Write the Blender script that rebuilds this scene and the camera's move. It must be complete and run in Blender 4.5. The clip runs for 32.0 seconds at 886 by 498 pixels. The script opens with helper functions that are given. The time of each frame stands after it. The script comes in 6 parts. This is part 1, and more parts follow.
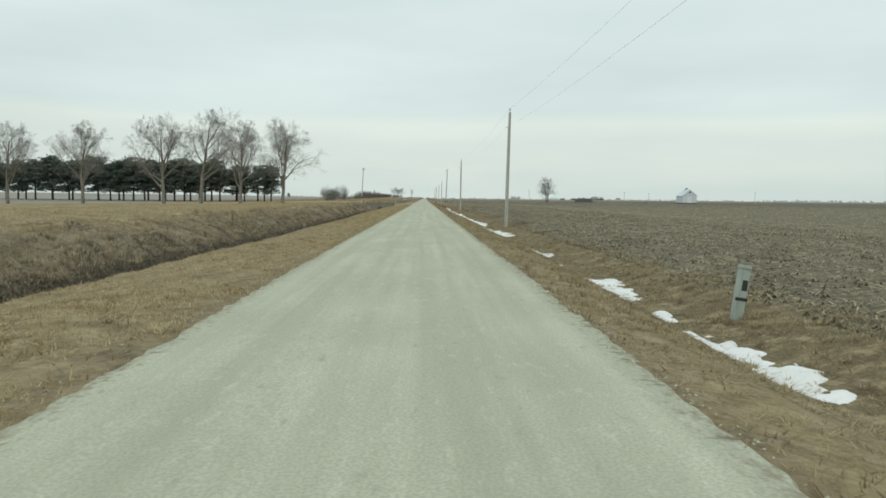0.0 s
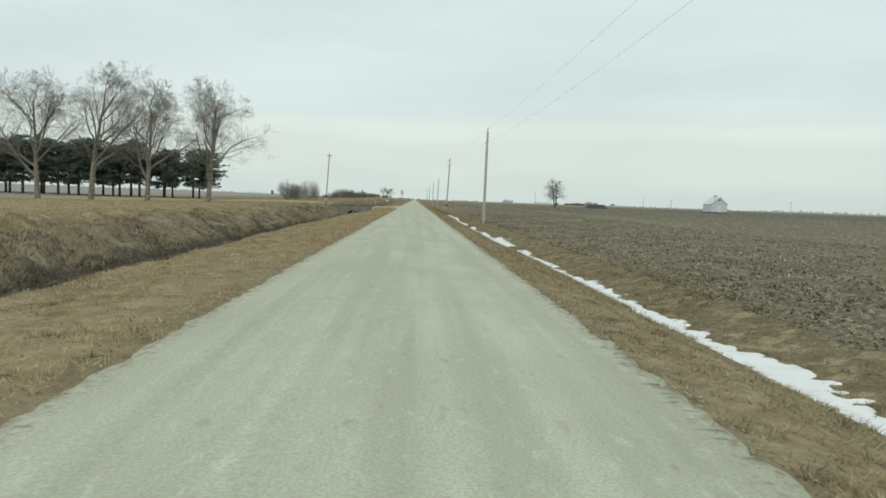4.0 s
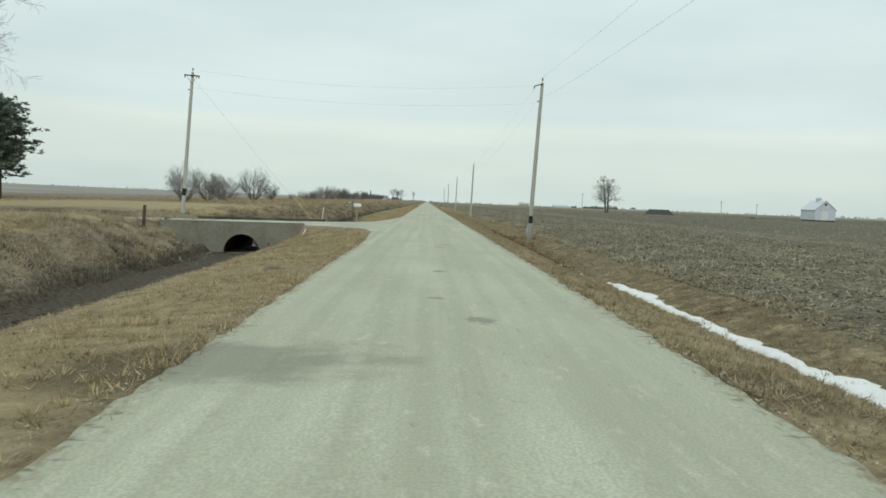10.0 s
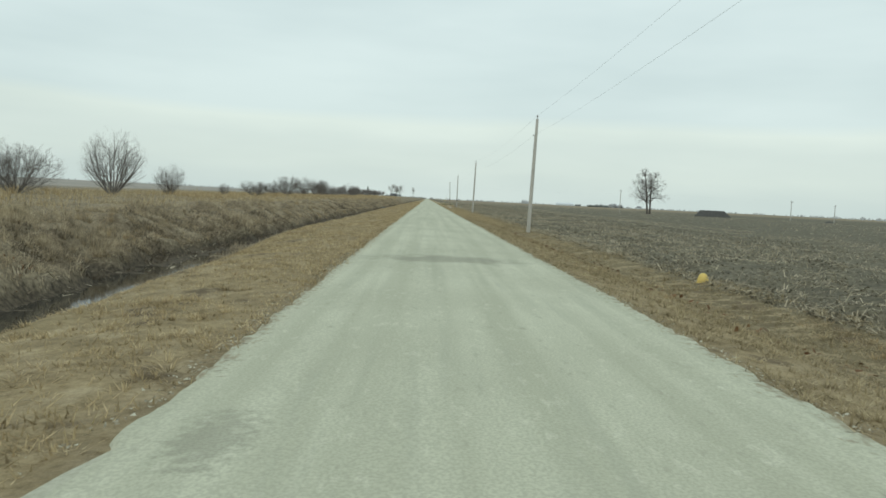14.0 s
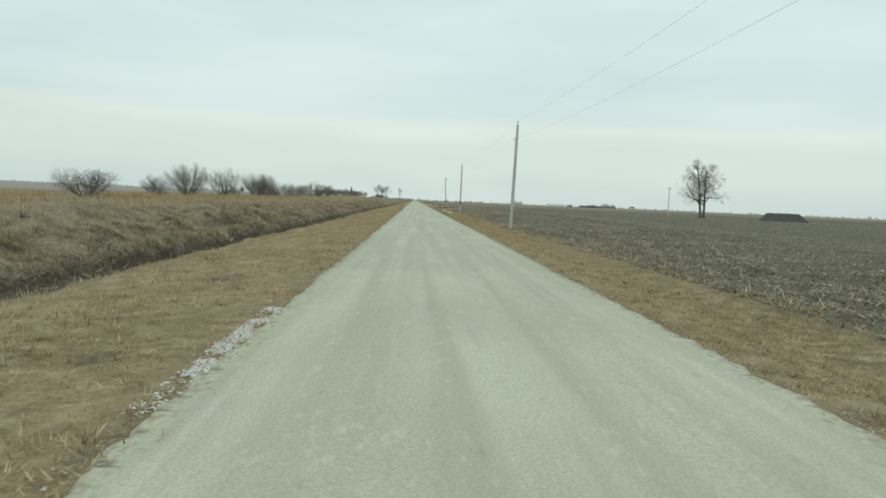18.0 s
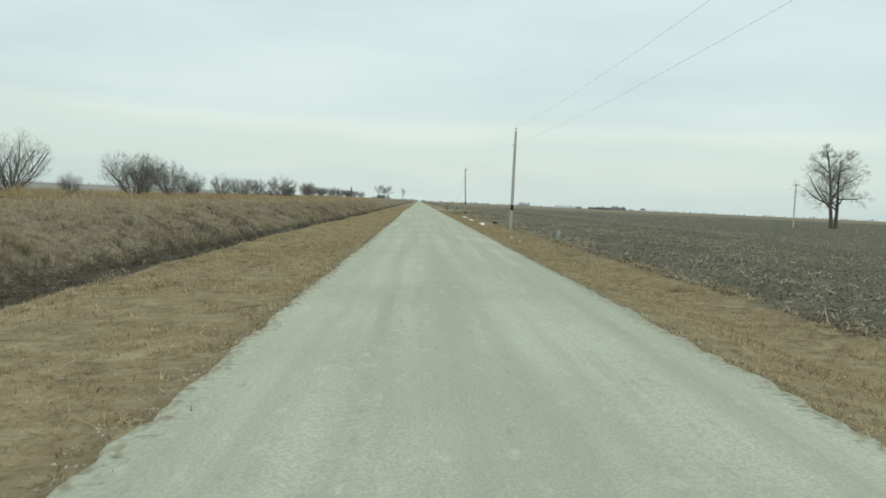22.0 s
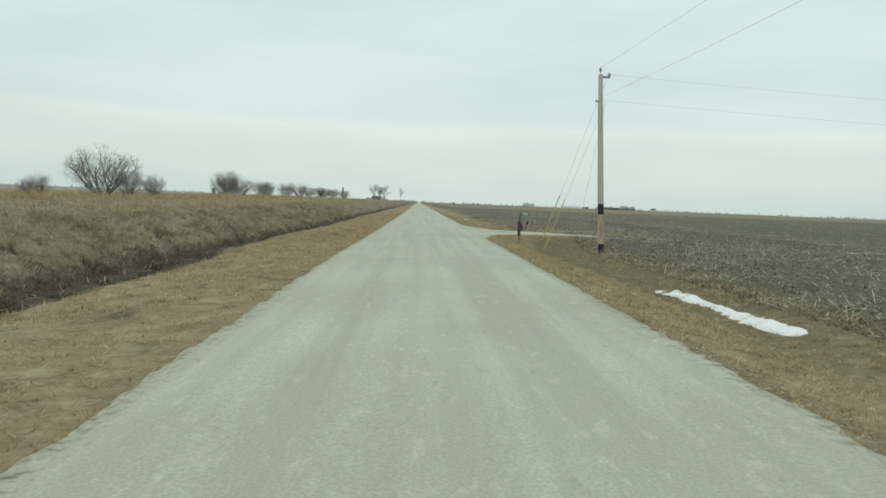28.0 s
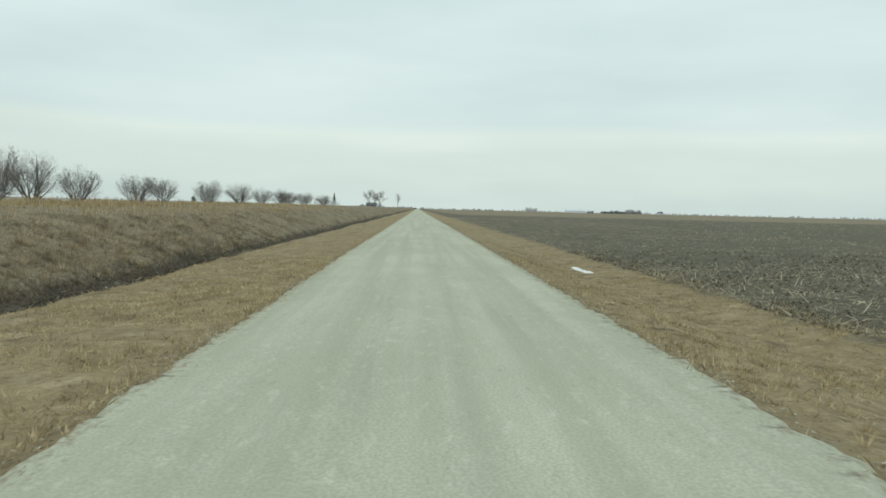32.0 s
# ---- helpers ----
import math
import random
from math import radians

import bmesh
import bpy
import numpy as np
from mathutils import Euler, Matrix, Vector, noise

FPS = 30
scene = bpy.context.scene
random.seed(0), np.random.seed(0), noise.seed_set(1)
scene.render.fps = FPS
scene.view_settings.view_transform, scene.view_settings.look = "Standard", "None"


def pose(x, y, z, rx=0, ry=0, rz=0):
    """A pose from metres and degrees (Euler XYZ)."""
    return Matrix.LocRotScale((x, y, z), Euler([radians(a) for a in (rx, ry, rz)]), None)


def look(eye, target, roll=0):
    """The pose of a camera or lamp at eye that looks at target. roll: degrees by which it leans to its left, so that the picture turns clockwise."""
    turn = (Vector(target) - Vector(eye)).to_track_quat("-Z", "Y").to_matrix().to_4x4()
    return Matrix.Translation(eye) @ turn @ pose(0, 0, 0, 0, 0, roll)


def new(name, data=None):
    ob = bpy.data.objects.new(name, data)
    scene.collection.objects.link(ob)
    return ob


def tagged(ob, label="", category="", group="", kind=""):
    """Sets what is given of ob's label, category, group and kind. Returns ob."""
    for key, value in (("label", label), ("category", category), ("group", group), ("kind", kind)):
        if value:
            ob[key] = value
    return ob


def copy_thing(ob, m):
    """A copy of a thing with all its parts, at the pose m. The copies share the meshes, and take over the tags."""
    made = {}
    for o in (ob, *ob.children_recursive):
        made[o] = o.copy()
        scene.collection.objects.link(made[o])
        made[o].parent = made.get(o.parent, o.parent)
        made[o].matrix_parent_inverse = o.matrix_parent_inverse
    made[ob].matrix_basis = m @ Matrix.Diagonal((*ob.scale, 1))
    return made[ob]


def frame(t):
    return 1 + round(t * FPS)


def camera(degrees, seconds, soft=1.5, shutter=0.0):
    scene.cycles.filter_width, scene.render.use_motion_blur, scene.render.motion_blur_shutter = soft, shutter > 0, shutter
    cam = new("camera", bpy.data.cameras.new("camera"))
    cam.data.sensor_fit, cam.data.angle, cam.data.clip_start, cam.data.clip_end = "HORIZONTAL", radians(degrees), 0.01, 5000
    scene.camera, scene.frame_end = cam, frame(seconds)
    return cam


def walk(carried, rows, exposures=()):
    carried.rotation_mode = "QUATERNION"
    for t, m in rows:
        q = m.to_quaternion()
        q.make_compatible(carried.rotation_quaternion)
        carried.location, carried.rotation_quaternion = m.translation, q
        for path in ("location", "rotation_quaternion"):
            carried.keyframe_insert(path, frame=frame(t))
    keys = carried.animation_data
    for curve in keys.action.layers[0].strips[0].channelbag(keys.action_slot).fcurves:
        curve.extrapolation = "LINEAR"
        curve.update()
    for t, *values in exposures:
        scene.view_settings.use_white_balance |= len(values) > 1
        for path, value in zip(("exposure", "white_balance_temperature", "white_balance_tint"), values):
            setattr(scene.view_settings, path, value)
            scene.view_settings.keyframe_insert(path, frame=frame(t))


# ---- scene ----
# ---------------------------------------------------------------- camera
cam = camera(60.0, 32.0, soft=1.6, shutter=0.03)
# seconds, across the road, along the road, turn, tilt, roll
DRIVE = [
    (0, 0.530, 7.37, -1.44, -3.78, 0.55),
    (0.5, 0.491, 14.75, -1.43, -3.78, 0.84),
    (1, 0.450, 22.57, -1.53, -3.85, 1.25),
    (1.5, 0.402, 30.50, -1.48, -3.85, 1.48),
    (2, 0.345, 38.38, -1.50, -3.93, 1.28),
    (2.5, 0.299, 46.23, -1.61, -3.91, 0.87),
    (3, 0.292, 54.14, -2.15, -3.80, 1.69),
    (3.5, 0.319, 62.08, -2.22, -3.68, 1.99),
    (5.5, 0.443, 93.53, -2.06, -3.61, 1.43),
    (6, 0.446, 101.40, -1.48, -3.75, 0.79),
    (6.5, 0.424, 109.23, -1.38, -3.64, 0.43),
    (7, 0.366, 117.04, -1.48, -3.83, 0.77),
    (7.5, 0.295, 124.79, -1.36, -3.83, 1.35),
    (8, 0.220, 132.55, -1.27, -3.80, 2.05),
    (8.5, 0.115, 140.50, -1.03, -3.66, 2.01),
    (9, -0.005, 148.55, -1.15, -3.55, 1.96),
    (9.5, -0.088, 156.42, -1.34, -3.65, 2.18),
    (10, -0.141, 164.33, -1.36, -3.49, 2.24),
    (10.5, -0.206, 172.50, -1.63, -3.41, 2.26),
    (11, -0.275, 180.70, -1.75, -3.34, 2.82),
    (11.5, -0.330, 188.62, -1.84, -3.28, 3.08),
    (12, -0.390, 196.26, -1.69, -3.33, 2.37),
    (12.5, -0.468, 204.08, -1.52, -3.52, 2.04),
    (13, -0.558, 212.14, -1.45, -3.72, 1.82),
    (13.5, -0.626, 220.13, -1.33, -3.98, 2.12),
    (14, -0.604, 228.03, -1.39, -3.72, 2.75),
    (14.5, -0.469, 235.90, -1.43, -3.50, 2.70),
    (16.5, -0.906, 268.67, -2.36, -3.27, 3.58),
    (17, -0.821, 277.10, -2.42, -3.36, 2.96),
    (17.5, -0.767, 285.38, -2.45, -3.54, 2.24),
    (18, -0.749, 293.58, -2.29, -3.59, 2.43),
    (18.5, -0.743, 301.92, -2.05, -3.28, 3.08),
    (19, -0.734, 310.42, -2.03, -3.13, 3.33),
    (19.5, -0.738, 318.84, -2.02, -3.24, 2.36),
    (20, -0.769, 327.29, -1.90, -3.63, 1.97),
    (20.5, -0.808, 335.79, -2.07, -3.86, 2.00),
    (21, -0.820, 343.98, -2.02, -3.59, 2.84),
    (21.5, -0.781, 352.05, -2.03, -3.49, 3.05),
    (22, -0.695, 360.40, -1.98, -3.52, 2.56),
    (22.5, -0.602, 368.96, -2.32, -3.63, 2.57),
    (23, -0.553, 377.36, -2.38, -3.57, 2.59),
    (23.5, -0.551, 385.58, -2.20, -3.33, 2.84),
    (24, -0.554, 393.90, -1.84, -3.16, 2.28),
    (24.5, -0.539, 402.37, -1.97, -3.46, 2.38),
    (25, -0.509, 410.75, -2.03, -3.50, 2.62),
    (25.5, -0.470, 418.95, -2.04, -3.42, 2.67),
    (27.5, -0.627, 451.04, -1.98, -3.41, 2.32),
    (28, -0.541, 459.50, -1.97, -3.45, 2.19),
    (28.5, -0.476, 468.03, -2.18, -3.15, 1.84),
    (29, -0.412, 477.03, -1.90, -3.25, 1.48),
    (29.5, -0.365, 486.52, -1.93, -3.46, 1.31),
    (30, -0.377, 495.86, -1.88, -3.60, 1.48),
    (30.5, -0.419, 504.75, -1.81, -3.85, 2.32),
    (31, -0.422, 513.59, -1.79, -3.53, 2.17),
    (31.5, -0.348, 522.86, -1.73, -3.09, 1.49),
    (32, -0.213, 532.36, -1.98, -2.99, 1.37),
]
EYE = 1.47
PATH = [(t, pose(x, y, EYE, 90 + tilt, 0, turn) @ pose(0, 0, 0, 0, 0, roll)) for t, x, y, turn, tilt, roll in DRIVE]
walk(cam, PATH, [(0, 0.0, 6500, 10), (8, 0.0, 6500, 10), (11, 0.0, 6400, 8), (32, 0.0, 6380, 7.5)])

# ---------------------------------------------------------------- sky and light
world = bpy.data.worlds.new("overcast_sky")
scene.world = world
world.use_nodes = True
wn, wl = world.node_tree.nodes, world.node_tree.links
wn.clear()
sky = wn.new("ShaderNodeTexSky")
sky.sky_type, sky.sun_disc = "NISHITA", False
sky.sun_elevation, sky.sun_rotation = radians(32), radians(200)
sky.air_density, sky.dust_density, sky.ozone_density = 1.0, 3.0, 1.0
clear_sky = wn.new("ShaderNodeBackground")
clear_sky.inputs["Strength"].default_value = 0.05
wl.new(sky.outputs[0], clear_sky.inputs[0])
coord = wn.new("ShaderNodeTexCoord")
flat = wn.new("ShaderNodeMapping")
flat.inputs["Scale"].default_value = (1.0, 1.0, 5.0)
wl.new(coord.outputs["Generated"], flat.inputs[0])
cloud = wn.new("ShaderNodeTexNoise")
cloud.inputs["Scale"].default_value, cloud.inputs["Detail"].default_value = 1.7, 4.0
cloud.inputs["Roughness"].default_value = 0.5
wl.new(flat.outputs[0], cloud.inputs[0])
cloud_tone = wn.new("ShaderNodeValToRGB")
cloud_tone.color_ramp.elements[0].position, cloud_tone.color_ramp.elements[0].color = 0.30, (0.640, 0.755, 0.755, 1)
cloud_tone.color_ramp.elements[1].position, cloud_tone.color_ramp.elements[1].color = 0.70, (0.815, 0.925, 0.905, 1)
wl.new(cloud.outputs[0], cloud_tone.inputs[0])
split = wn.new("ShaderNodeSeparateXYZ")
wl.new(coord.outputs["Generated"], split.inputs[0])
wave = wn.new("ShaderNodeMath")
wave.operation = "MULTIPLY_ADD"
wave.inputs[1].default_value = 0.05
wl.new(cloud.outputs[0], wave.inputs[0])
wl.new(split.outputs[2], wave.inputs[2])
height_tone = wn.new("ShaderNodeValToRGB")
ramp = height_tone.color_ramp
ramp.elements[0].position, ramp.elements[0].color = 0.0, (0.90, 0.895, 0.865, 1)
ramp.elements[1].position, ramp.elements[1].color = 1.0, (1.10, 1.10, 1.10, 1)
for at, tone in ((0.035, (0.915, 0.905, 0.865, 1)), (0.065, (0.965, 0.945, 0.885, 1)), (0.10, (0.945, 0.93, 0.88, 1)), (0.125, (0.985, 0.965, 0.905, 1)), (0.140, (0.90, 0.915, 0.91, 1)), (0.22, (0.955, 0.965, 0.965, 1)), (0.36, (1.06, 1.06, 1.06, 1))):
    ramp.elements.new(at).color = tone
wl.new(wave.outputs[0], height_tone.inputs[0])
deck = wn.new("ShaderNodeMix")
deck.data_type, deck.blend_type = "RGBA", "MULTIPLY"
deck.inputs[0].default_value = 1.0
wl.new(cloud_tone.outputs[0], deck.inputs[6])
wl.new(height_tone.outputs[0], deck.inputs[7])
cloud_deck = wn.new("ShaderNodeBackground")
cloud_deck.inputs["Strength"].default_value = 1.0
wl.new(deck.outputs[2], cloud_deck.inputs[0])
cover = wn.new("ShaderNodeMixShader")
cover.inputs[0].default_value = 0.94
wl.new(clear_sky.outputs[0], cover.inputs[1])
wl.new(cloud_deck.outputs[0], cover.inputs[2])
out = wn.new("ShaderNodeOutputWorld")
wl.new(cover.outputs[0], out.inputs[0])

sun = new("sun", bpy.data.lights.new("sun", "SUN"))
sun.data.energy, sun.data.angle, sun.data.color = 0.55, radians(25), (1.0, 0.96, 0.9)
sun.matrix_world = look((0, 0, 60), (20, 55, 20))
scene.view_settings.exposure = 0.0


# ---------------------------------------------------------------- materials
def material(name, tones, scale, rough=0.9, bump=0.3, fine=0.0, metal=0.0, island=0.0, object_vary=0.0, stretch=(1, 1, 1), thin=0.0, gain=1.0):
    """Noise between tones at two scales, with relief; island varies loose pieces of one mesh, object_vary whole objects."""
    m = bpy.data.materials.new(name)
    m.use_nodes = True
    n, l = m.node_tree.nodes, m.node_tree.links
    surf = n["Principled BSDF"]
    surf.inputs["Roughness"].default_value, surf.inputs["Metallic"].default_value = rough, metal
    surf.inputs["Specular IOR Level"].default_value = 0.3
    where = n.new("ShaderNodeNewGeometry")
    if stretch != (1, 1, 1):
        warp = n.new("ShaderNodeMapping")
        warp.inputs["Scale"].default_value = stretch
        l.new(where.outputs["Position"], warp.inputs[0])
        place = warp.outputs[0]
    else:
        place = where.outputs["Position"]
    big, small = n.new("ShaderNodeTexNoise"), n.new("ShaderNodeTexNoise")
    big.inputs["Scale"].default_value, small.inputs["Scale"].default_value = scale, fine or scale * 14
    big.inputs["Detail"].default_value, small.inputs["Detail"].default_value = 4, 5
    for tex in (big, small):
        l.new(place, tex.inputs["Vector"])
    mix = n.new("ShaderNodeMath")
    mix.operation = "MULTIPLY_ADD"
    mix.inputs[1].default_value = 0.55
    l.new(big.outputs[0], mix.inputs[0])
    part_small = n.new("ShaderNodeMath")
    part_small.operation, part_small.inputs[1].default_value = "MULTIPLY", 0.45
    l.new(small.outputs[0], part_small.inputs[0])
    l.new(part_small.outputs[0], mix.inputs[2])
    value = mix.outputs[0]
    if gain != 1.0:
        punch = n.new("ShaderNodeMath")
        punch.operation, punch.inputs[1].default_value, punch.inputs[2].default_value = "MULTIPLY_ADD", gain, 0.5 - 0.5 * gain
        l.new(value, punch.inputs[0])
        value = punch.outputs[0]
    for source, amount in ((where.outputs["Random Per Island"], island), (None, object_vary)):
        if amount:
            if source is None:
                source = n.new("ShaderNodeObjectInfo").outputs["Random"]
            vary = n.new("ShaderNodeMath")
            vary.operation, vary.inputs[1].default_value = "MULTIPLY_ADD", amount
            l.new(source, vary.inputs[0])
            shift = n.new("ShaderNodeMath")
            shift.operation, shift.inputs[1].default_value = "SUBTRACT", amount / 2
            l.new(value, shift.inputs[0])
            l.new(shift.outputs[0], vary.inputs[2])
            value = vary.outputs[0]
    ramp = n.new("ShaderNodeValToRGB")
    spread = 0.5 if (island or object_vary) else 0.36
    for k, tone in enumerate(tones):
        at = 0.5 - spread / 2 + spread * k / max(1, len(tones) - 1)
        e = ramp.color_ramp.elements[k] if k < 2 else ramp.color_ramp.elements.new(at)
        e.position, e.color = at, (*tone, 1)
    l.new(value, ramp.inputs[0])
    l.new(ramp.outputs[0], surf.inputs["Base Color"])
    if bump:
        relief = n.new("ShaderNodeBump")
        relief.inputs["Strength"].default_value, relief.inputs["Distance"].default_value = bump, 0.03
        l.new(small.outputs[0], relief.inputs["Height"])
        l.new(relief.outputs[0], surf.inputs["Normal"])
    if thin:
        through_light, both = n.new("ShaderNodeBsdfTranslucent"), n.new("ShaderNodeMixShader")
        both.inputs[0].default_value = thin
        l.new(ramp.outputs[0], through_light.inputs[0])
        l.new(surf.outputs[0], both.inputs[1])
        l.new(through_light.outputs[0], both.inputs[2])
        l.new(both.outputs[0], n["Material Output"].inputs[0])
    return m


def blend_by(m_nodes, m_links, fac, a, b):
    mix = m_nodes.new("ShaderNodeMix")
    mix.data_type = "RGBA"
    m_links.new(fac, mix.inputs[0])
    for socket, v in ((mix.inputs[6], a), (mix.inputs[7], b)):
        if isinstance(v, tuple):
            socket.default_value = (*v, 1)
        else:
            m_links.new(v, socket)
    return mix.outputs[2]


def ground_material():
    """Dead roadside grass, tilled soil with corn litter, meadow, mud: each where it lies on the plan, with ragged borders."""
    m = bpy.data.materials.new("winter_ground")
    m.use_nodes = True
    n, l = m.node_tree.nodes, m.node_tree.links
    surf = n["Principled BSDF"]
    surf.inputs["Roughness"].default_value = 0.95
    surf.inputs["Specular IOR Level"].default_value = 0.15
    where = n.new("ShaderNodeNewGeometry")
    axes = n.new("ShaderNodeSeparateXYZ")
    l.new(where.outputs["Position"], axes.inputs[0])

    def noisy(scale, detail=4, rough=0.6, squeeze=None):
        tex = n.new("ShaderNodeTexNoise")
        tex.inputs["Scale"].default_value, tex.inputs["Detail"].default_value, tex.inputs["Roughness"].default_value = scale, detail, rough
        src = where.outputs["Position"]
        if squeeze:
            warp = n.new("ShaderNodeMapping")
            warp.inputs["Scale"].default_value = squeeze
            l.new(src, warp.inputs[0])
            src = warp.outputs[0]
        l.new(src, tex.inputs["Vector"])
        return tex.outputs[0]

    def calc(op, a, b, c=None):
        node = n.new("ShaderNodeMath")
        node.operation = op
        for socket, v in zip(node.inputs, (a, b, c)):
            if v is None:
                continue
            if isinstance(v, (int, float)):
                socket.default_value = v
            else:
                l.new(v, socket)
        return node.outputs[0]

    def step(value, low, high):
        node = n.new("ShaderNodeMapRange")
        node.interpolation_type = "SMOOTHSTEP"
        node.inputs["From Min"].default_value, node.inputs["From Max"].default_value = low, high
        l.new(value, node.inputs["Value"])
        return node.outputs[0]

    def tones(fac, *colours):
        ramp = n.new("ShaderNodeValToRGB")
        for k, (at, colour) in enumerate(colours):
            e = ramp.color_ramp.elements[k] if k < 2 else ramp.color_ramp.elements.new(at)
            e.position, e.color = at, (*colour, 1)
        l.new(fac, ramp.inputs[0])
        return ramp.outputs[0]

    wide, mid, fine, grit = noisy(0.11), noisy(0.9), noisy(7.0, 5), noisy(40.0, 3)
    edge = calc("MULTIPLY_ADD", mid, 2.2, calc("ADD", axes.outputs[0], -1.1))
    both = calc("MULTIPLY_ADD", fine, 0.55, calc("MULTIPLY_ADD", grit, 0.25, calc("MULTIPLY", mid, 0.2)))
    clump = calc("MULTIPLY_ADD", noisy(2.6, 5, 0.6), 0.36, calc("MULTIPLY_ADD", noisy(13.0, 5, 0.75), 0.40, calc("MULTIPLY", noisy(55.0, 3, 0.7), 0.24)))
    grass = tones(clump, (0.38, (0.158, 0.122, 0.068)), (0.50, (0.290, 0.227, 0.128)), (0.62, (0.420, 0.336, 0.200)))
    green = tones(both, (0.35, (0.125, 0.100, 0.046)), (0.62, (0.265, 0.212, 0.108)))
    grass = blend_by(n, l, step(wide, 0.52, 0.72), grass, green)
    grass = blend_by(n, l, calc("MULTIPLY", step(calc("MULTIPLY_ADD", mid, 1.5, axes.outputs[0]), 4.2, 6.2), calc("MULTIPLY", step(calc("MULTIPLY", axes.outputs[1], -1.0), -340, -240), 0.8)), grass, tones(clump, (0.38, (0.092, 0.075, 0.043)), (0.50, (0.172, 0.142, 0.084)), (0.62, (0.262, 0.217, 0.133))))
    meadow = tones(both, (0.36, (0.120, 0.098, 0.064)), (0.50, (0.255, 0.211, 0.142)), (0.64, (0.395, 0.332, 0.228)))
    rust = tones(both, (0.36, (0.080, 0.063, 0.042)), (0.52, (0.195, 0.155, 0.102)), (0.64, (0.315, 0.258, 0.172)))
    meadow = blend_by(n, l, step(noisy(0.42, 3), 0.47, 0.62), meadow, rust)
    bleached = tones(clump, (0.40, (0.220, 0.172, 0.100)), (0.60, (0.450, 0.368, 0.230)))
    grass = blend_by(n, l, step(noisy(1.7, 4, 0.7), 0.49, 0.62), grass, bleached)
    # darker mottling scattered over the verge by noise
    dark_mottle = tones(clump, (0.40, (0.105, 0.078, 0.048)), (0.65, (0.215, 0.166, 0.105)))
    grass = blend_by(n, l, step(noisy(1.1, 4, 0.7, (1.0, 0.7, 1.0)), 0.55, 0.70), grass, dark_mottle)
    soil = tones(both, (0.36, (0.058, 0.053, 0.039)), (0.52, (0.138, 0.127, 0.092)), (0.64, (0.240, 0.217, 0.155)))
    straw = tones(fine, (0.40, (0.115, 0.100, 0.064)), (0.62, (0.375, 0.325, 0.215)))
    streak = noisy(2.2, 4, 0.65, (1.0, 0.22, 1.0))
    litter = calc("MULTIPLY", step(streak, 0.44, 0.62), step(calc("MULTIPLY", axes.outputs[1], -1.0), -330, -120))
    litter = calc("MULTIPLY_ADD", litter, 0.75, calc("MULTIPLY", step(streak, 0.50, 0.66), 0.25))
    soil = blend_by(n, l, step(axes.outputs[1], 120, 300), tones(both, (0.36, (0.075, 0.066, 0.046)), (0.52, (0.178, 0.156, 0.108)), (0.64, (0.315, 0.273, 0.184))), soil)
    field = blend_by(n, l, litter, soil, straw)
    mud = tones(fine, (0.35, (0.045, 0.037, 0.028)), (0.65, (0.140, 0.115, 0.081)))
    west_crop = blend_by(n, l, step(noisy(1.3, 4, 0.6, (0.25, 1.0, 1.0)), 0.42, 0.62), (0.20, 0.158, 0.090), (0.42, 0.345, 0.205))
    dusty = calc("MULTIPLY", step(calc("MULTIPLY_ADD", noisy(3.5, 5, 0.7), -1.1, calc("ABSOLUTE", axes.outputs[0], 0.0)), 2.45, 1.75), 0.5)
    grass = blend_by(n, l, dusty, grass, tones(fine, (0.36, (0.130, 0.100, 0.062)), (0.62, (0.300, 0.243, 0.158))))
    seep = calc("MULTIPLY", calc("MULTIPLY", step(axes.outputs[1], 169.8, 170.6), step(axes.outputs[1], 172.2, 171.5)), step(calc("MULTIPLY_ADD", mid, 0.8, axes.outputs[0]), -3.2, -2.6))
    grass = blend_by(n, l, calc("MULTIPLY", seep, 0.7), grass, (0.085, 0.068, 0.042))
    # across the road, from west to east
    far_meadow = blend_by(n, l, step(axes.outputs[1], 196, 222), west_crop, meadow)
    lawn = calc("MULTIPLY", step(axes.outputs[1], 216, 224), calc("SUBTRACT", 1.0, step(axes.outputs[1], 252, 262)))
    lawn = calc("MULTIPLY", lawn, step(calc("MULTIPLY", edge, -1.0), 14.5, 16.5))
    far_meadow = blend_by(n, l, lawn, far_meadow, tones(both, (0.35, (0.31, 0.240, 0.125)), (0.65, (0.47, 0.380, 0.215))))
    # far western fields, greyed and lightened in colour to stand in for haze
    hazed_west_plain = blend_by(n, l, step(noisy(0.012, 3), 0.4, 0.6), (0.265, 0.245, 0.215), (0.335, 0.310, 0.268))
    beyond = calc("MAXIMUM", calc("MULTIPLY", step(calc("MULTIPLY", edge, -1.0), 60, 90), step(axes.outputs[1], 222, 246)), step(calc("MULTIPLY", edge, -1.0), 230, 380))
    far_meadow = blend_by(n, l, beyond, far_meadow, hazed_west_plain)
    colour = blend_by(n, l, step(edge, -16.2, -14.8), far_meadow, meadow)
    colour = blend_by(n, l, step(edge, -8.9, -7.9), colour, grass)
    colour = blend_by(n, l, step(edge, 6.9, 7.7), colour, field)
    rut = calc("MULTIPLY_ADD", noisy(0.5, 3, 0.6, (0.25, 1.0, 1.0)), 2.4, axes.outputs[1])
    track = calc("MULTIPLY", calc("MULTIPLY", step(rut, 498.6, 499.4), calc("SUBTRACT", 1.0, step(rut, 501.2, 502.2))), step(axes.outputs[0], 7.0, 9.0))
    track = calc("MULTIPLY", track, calc("SUBTRACT", 1.0, step(axes.outputs[0], 30, 70)))
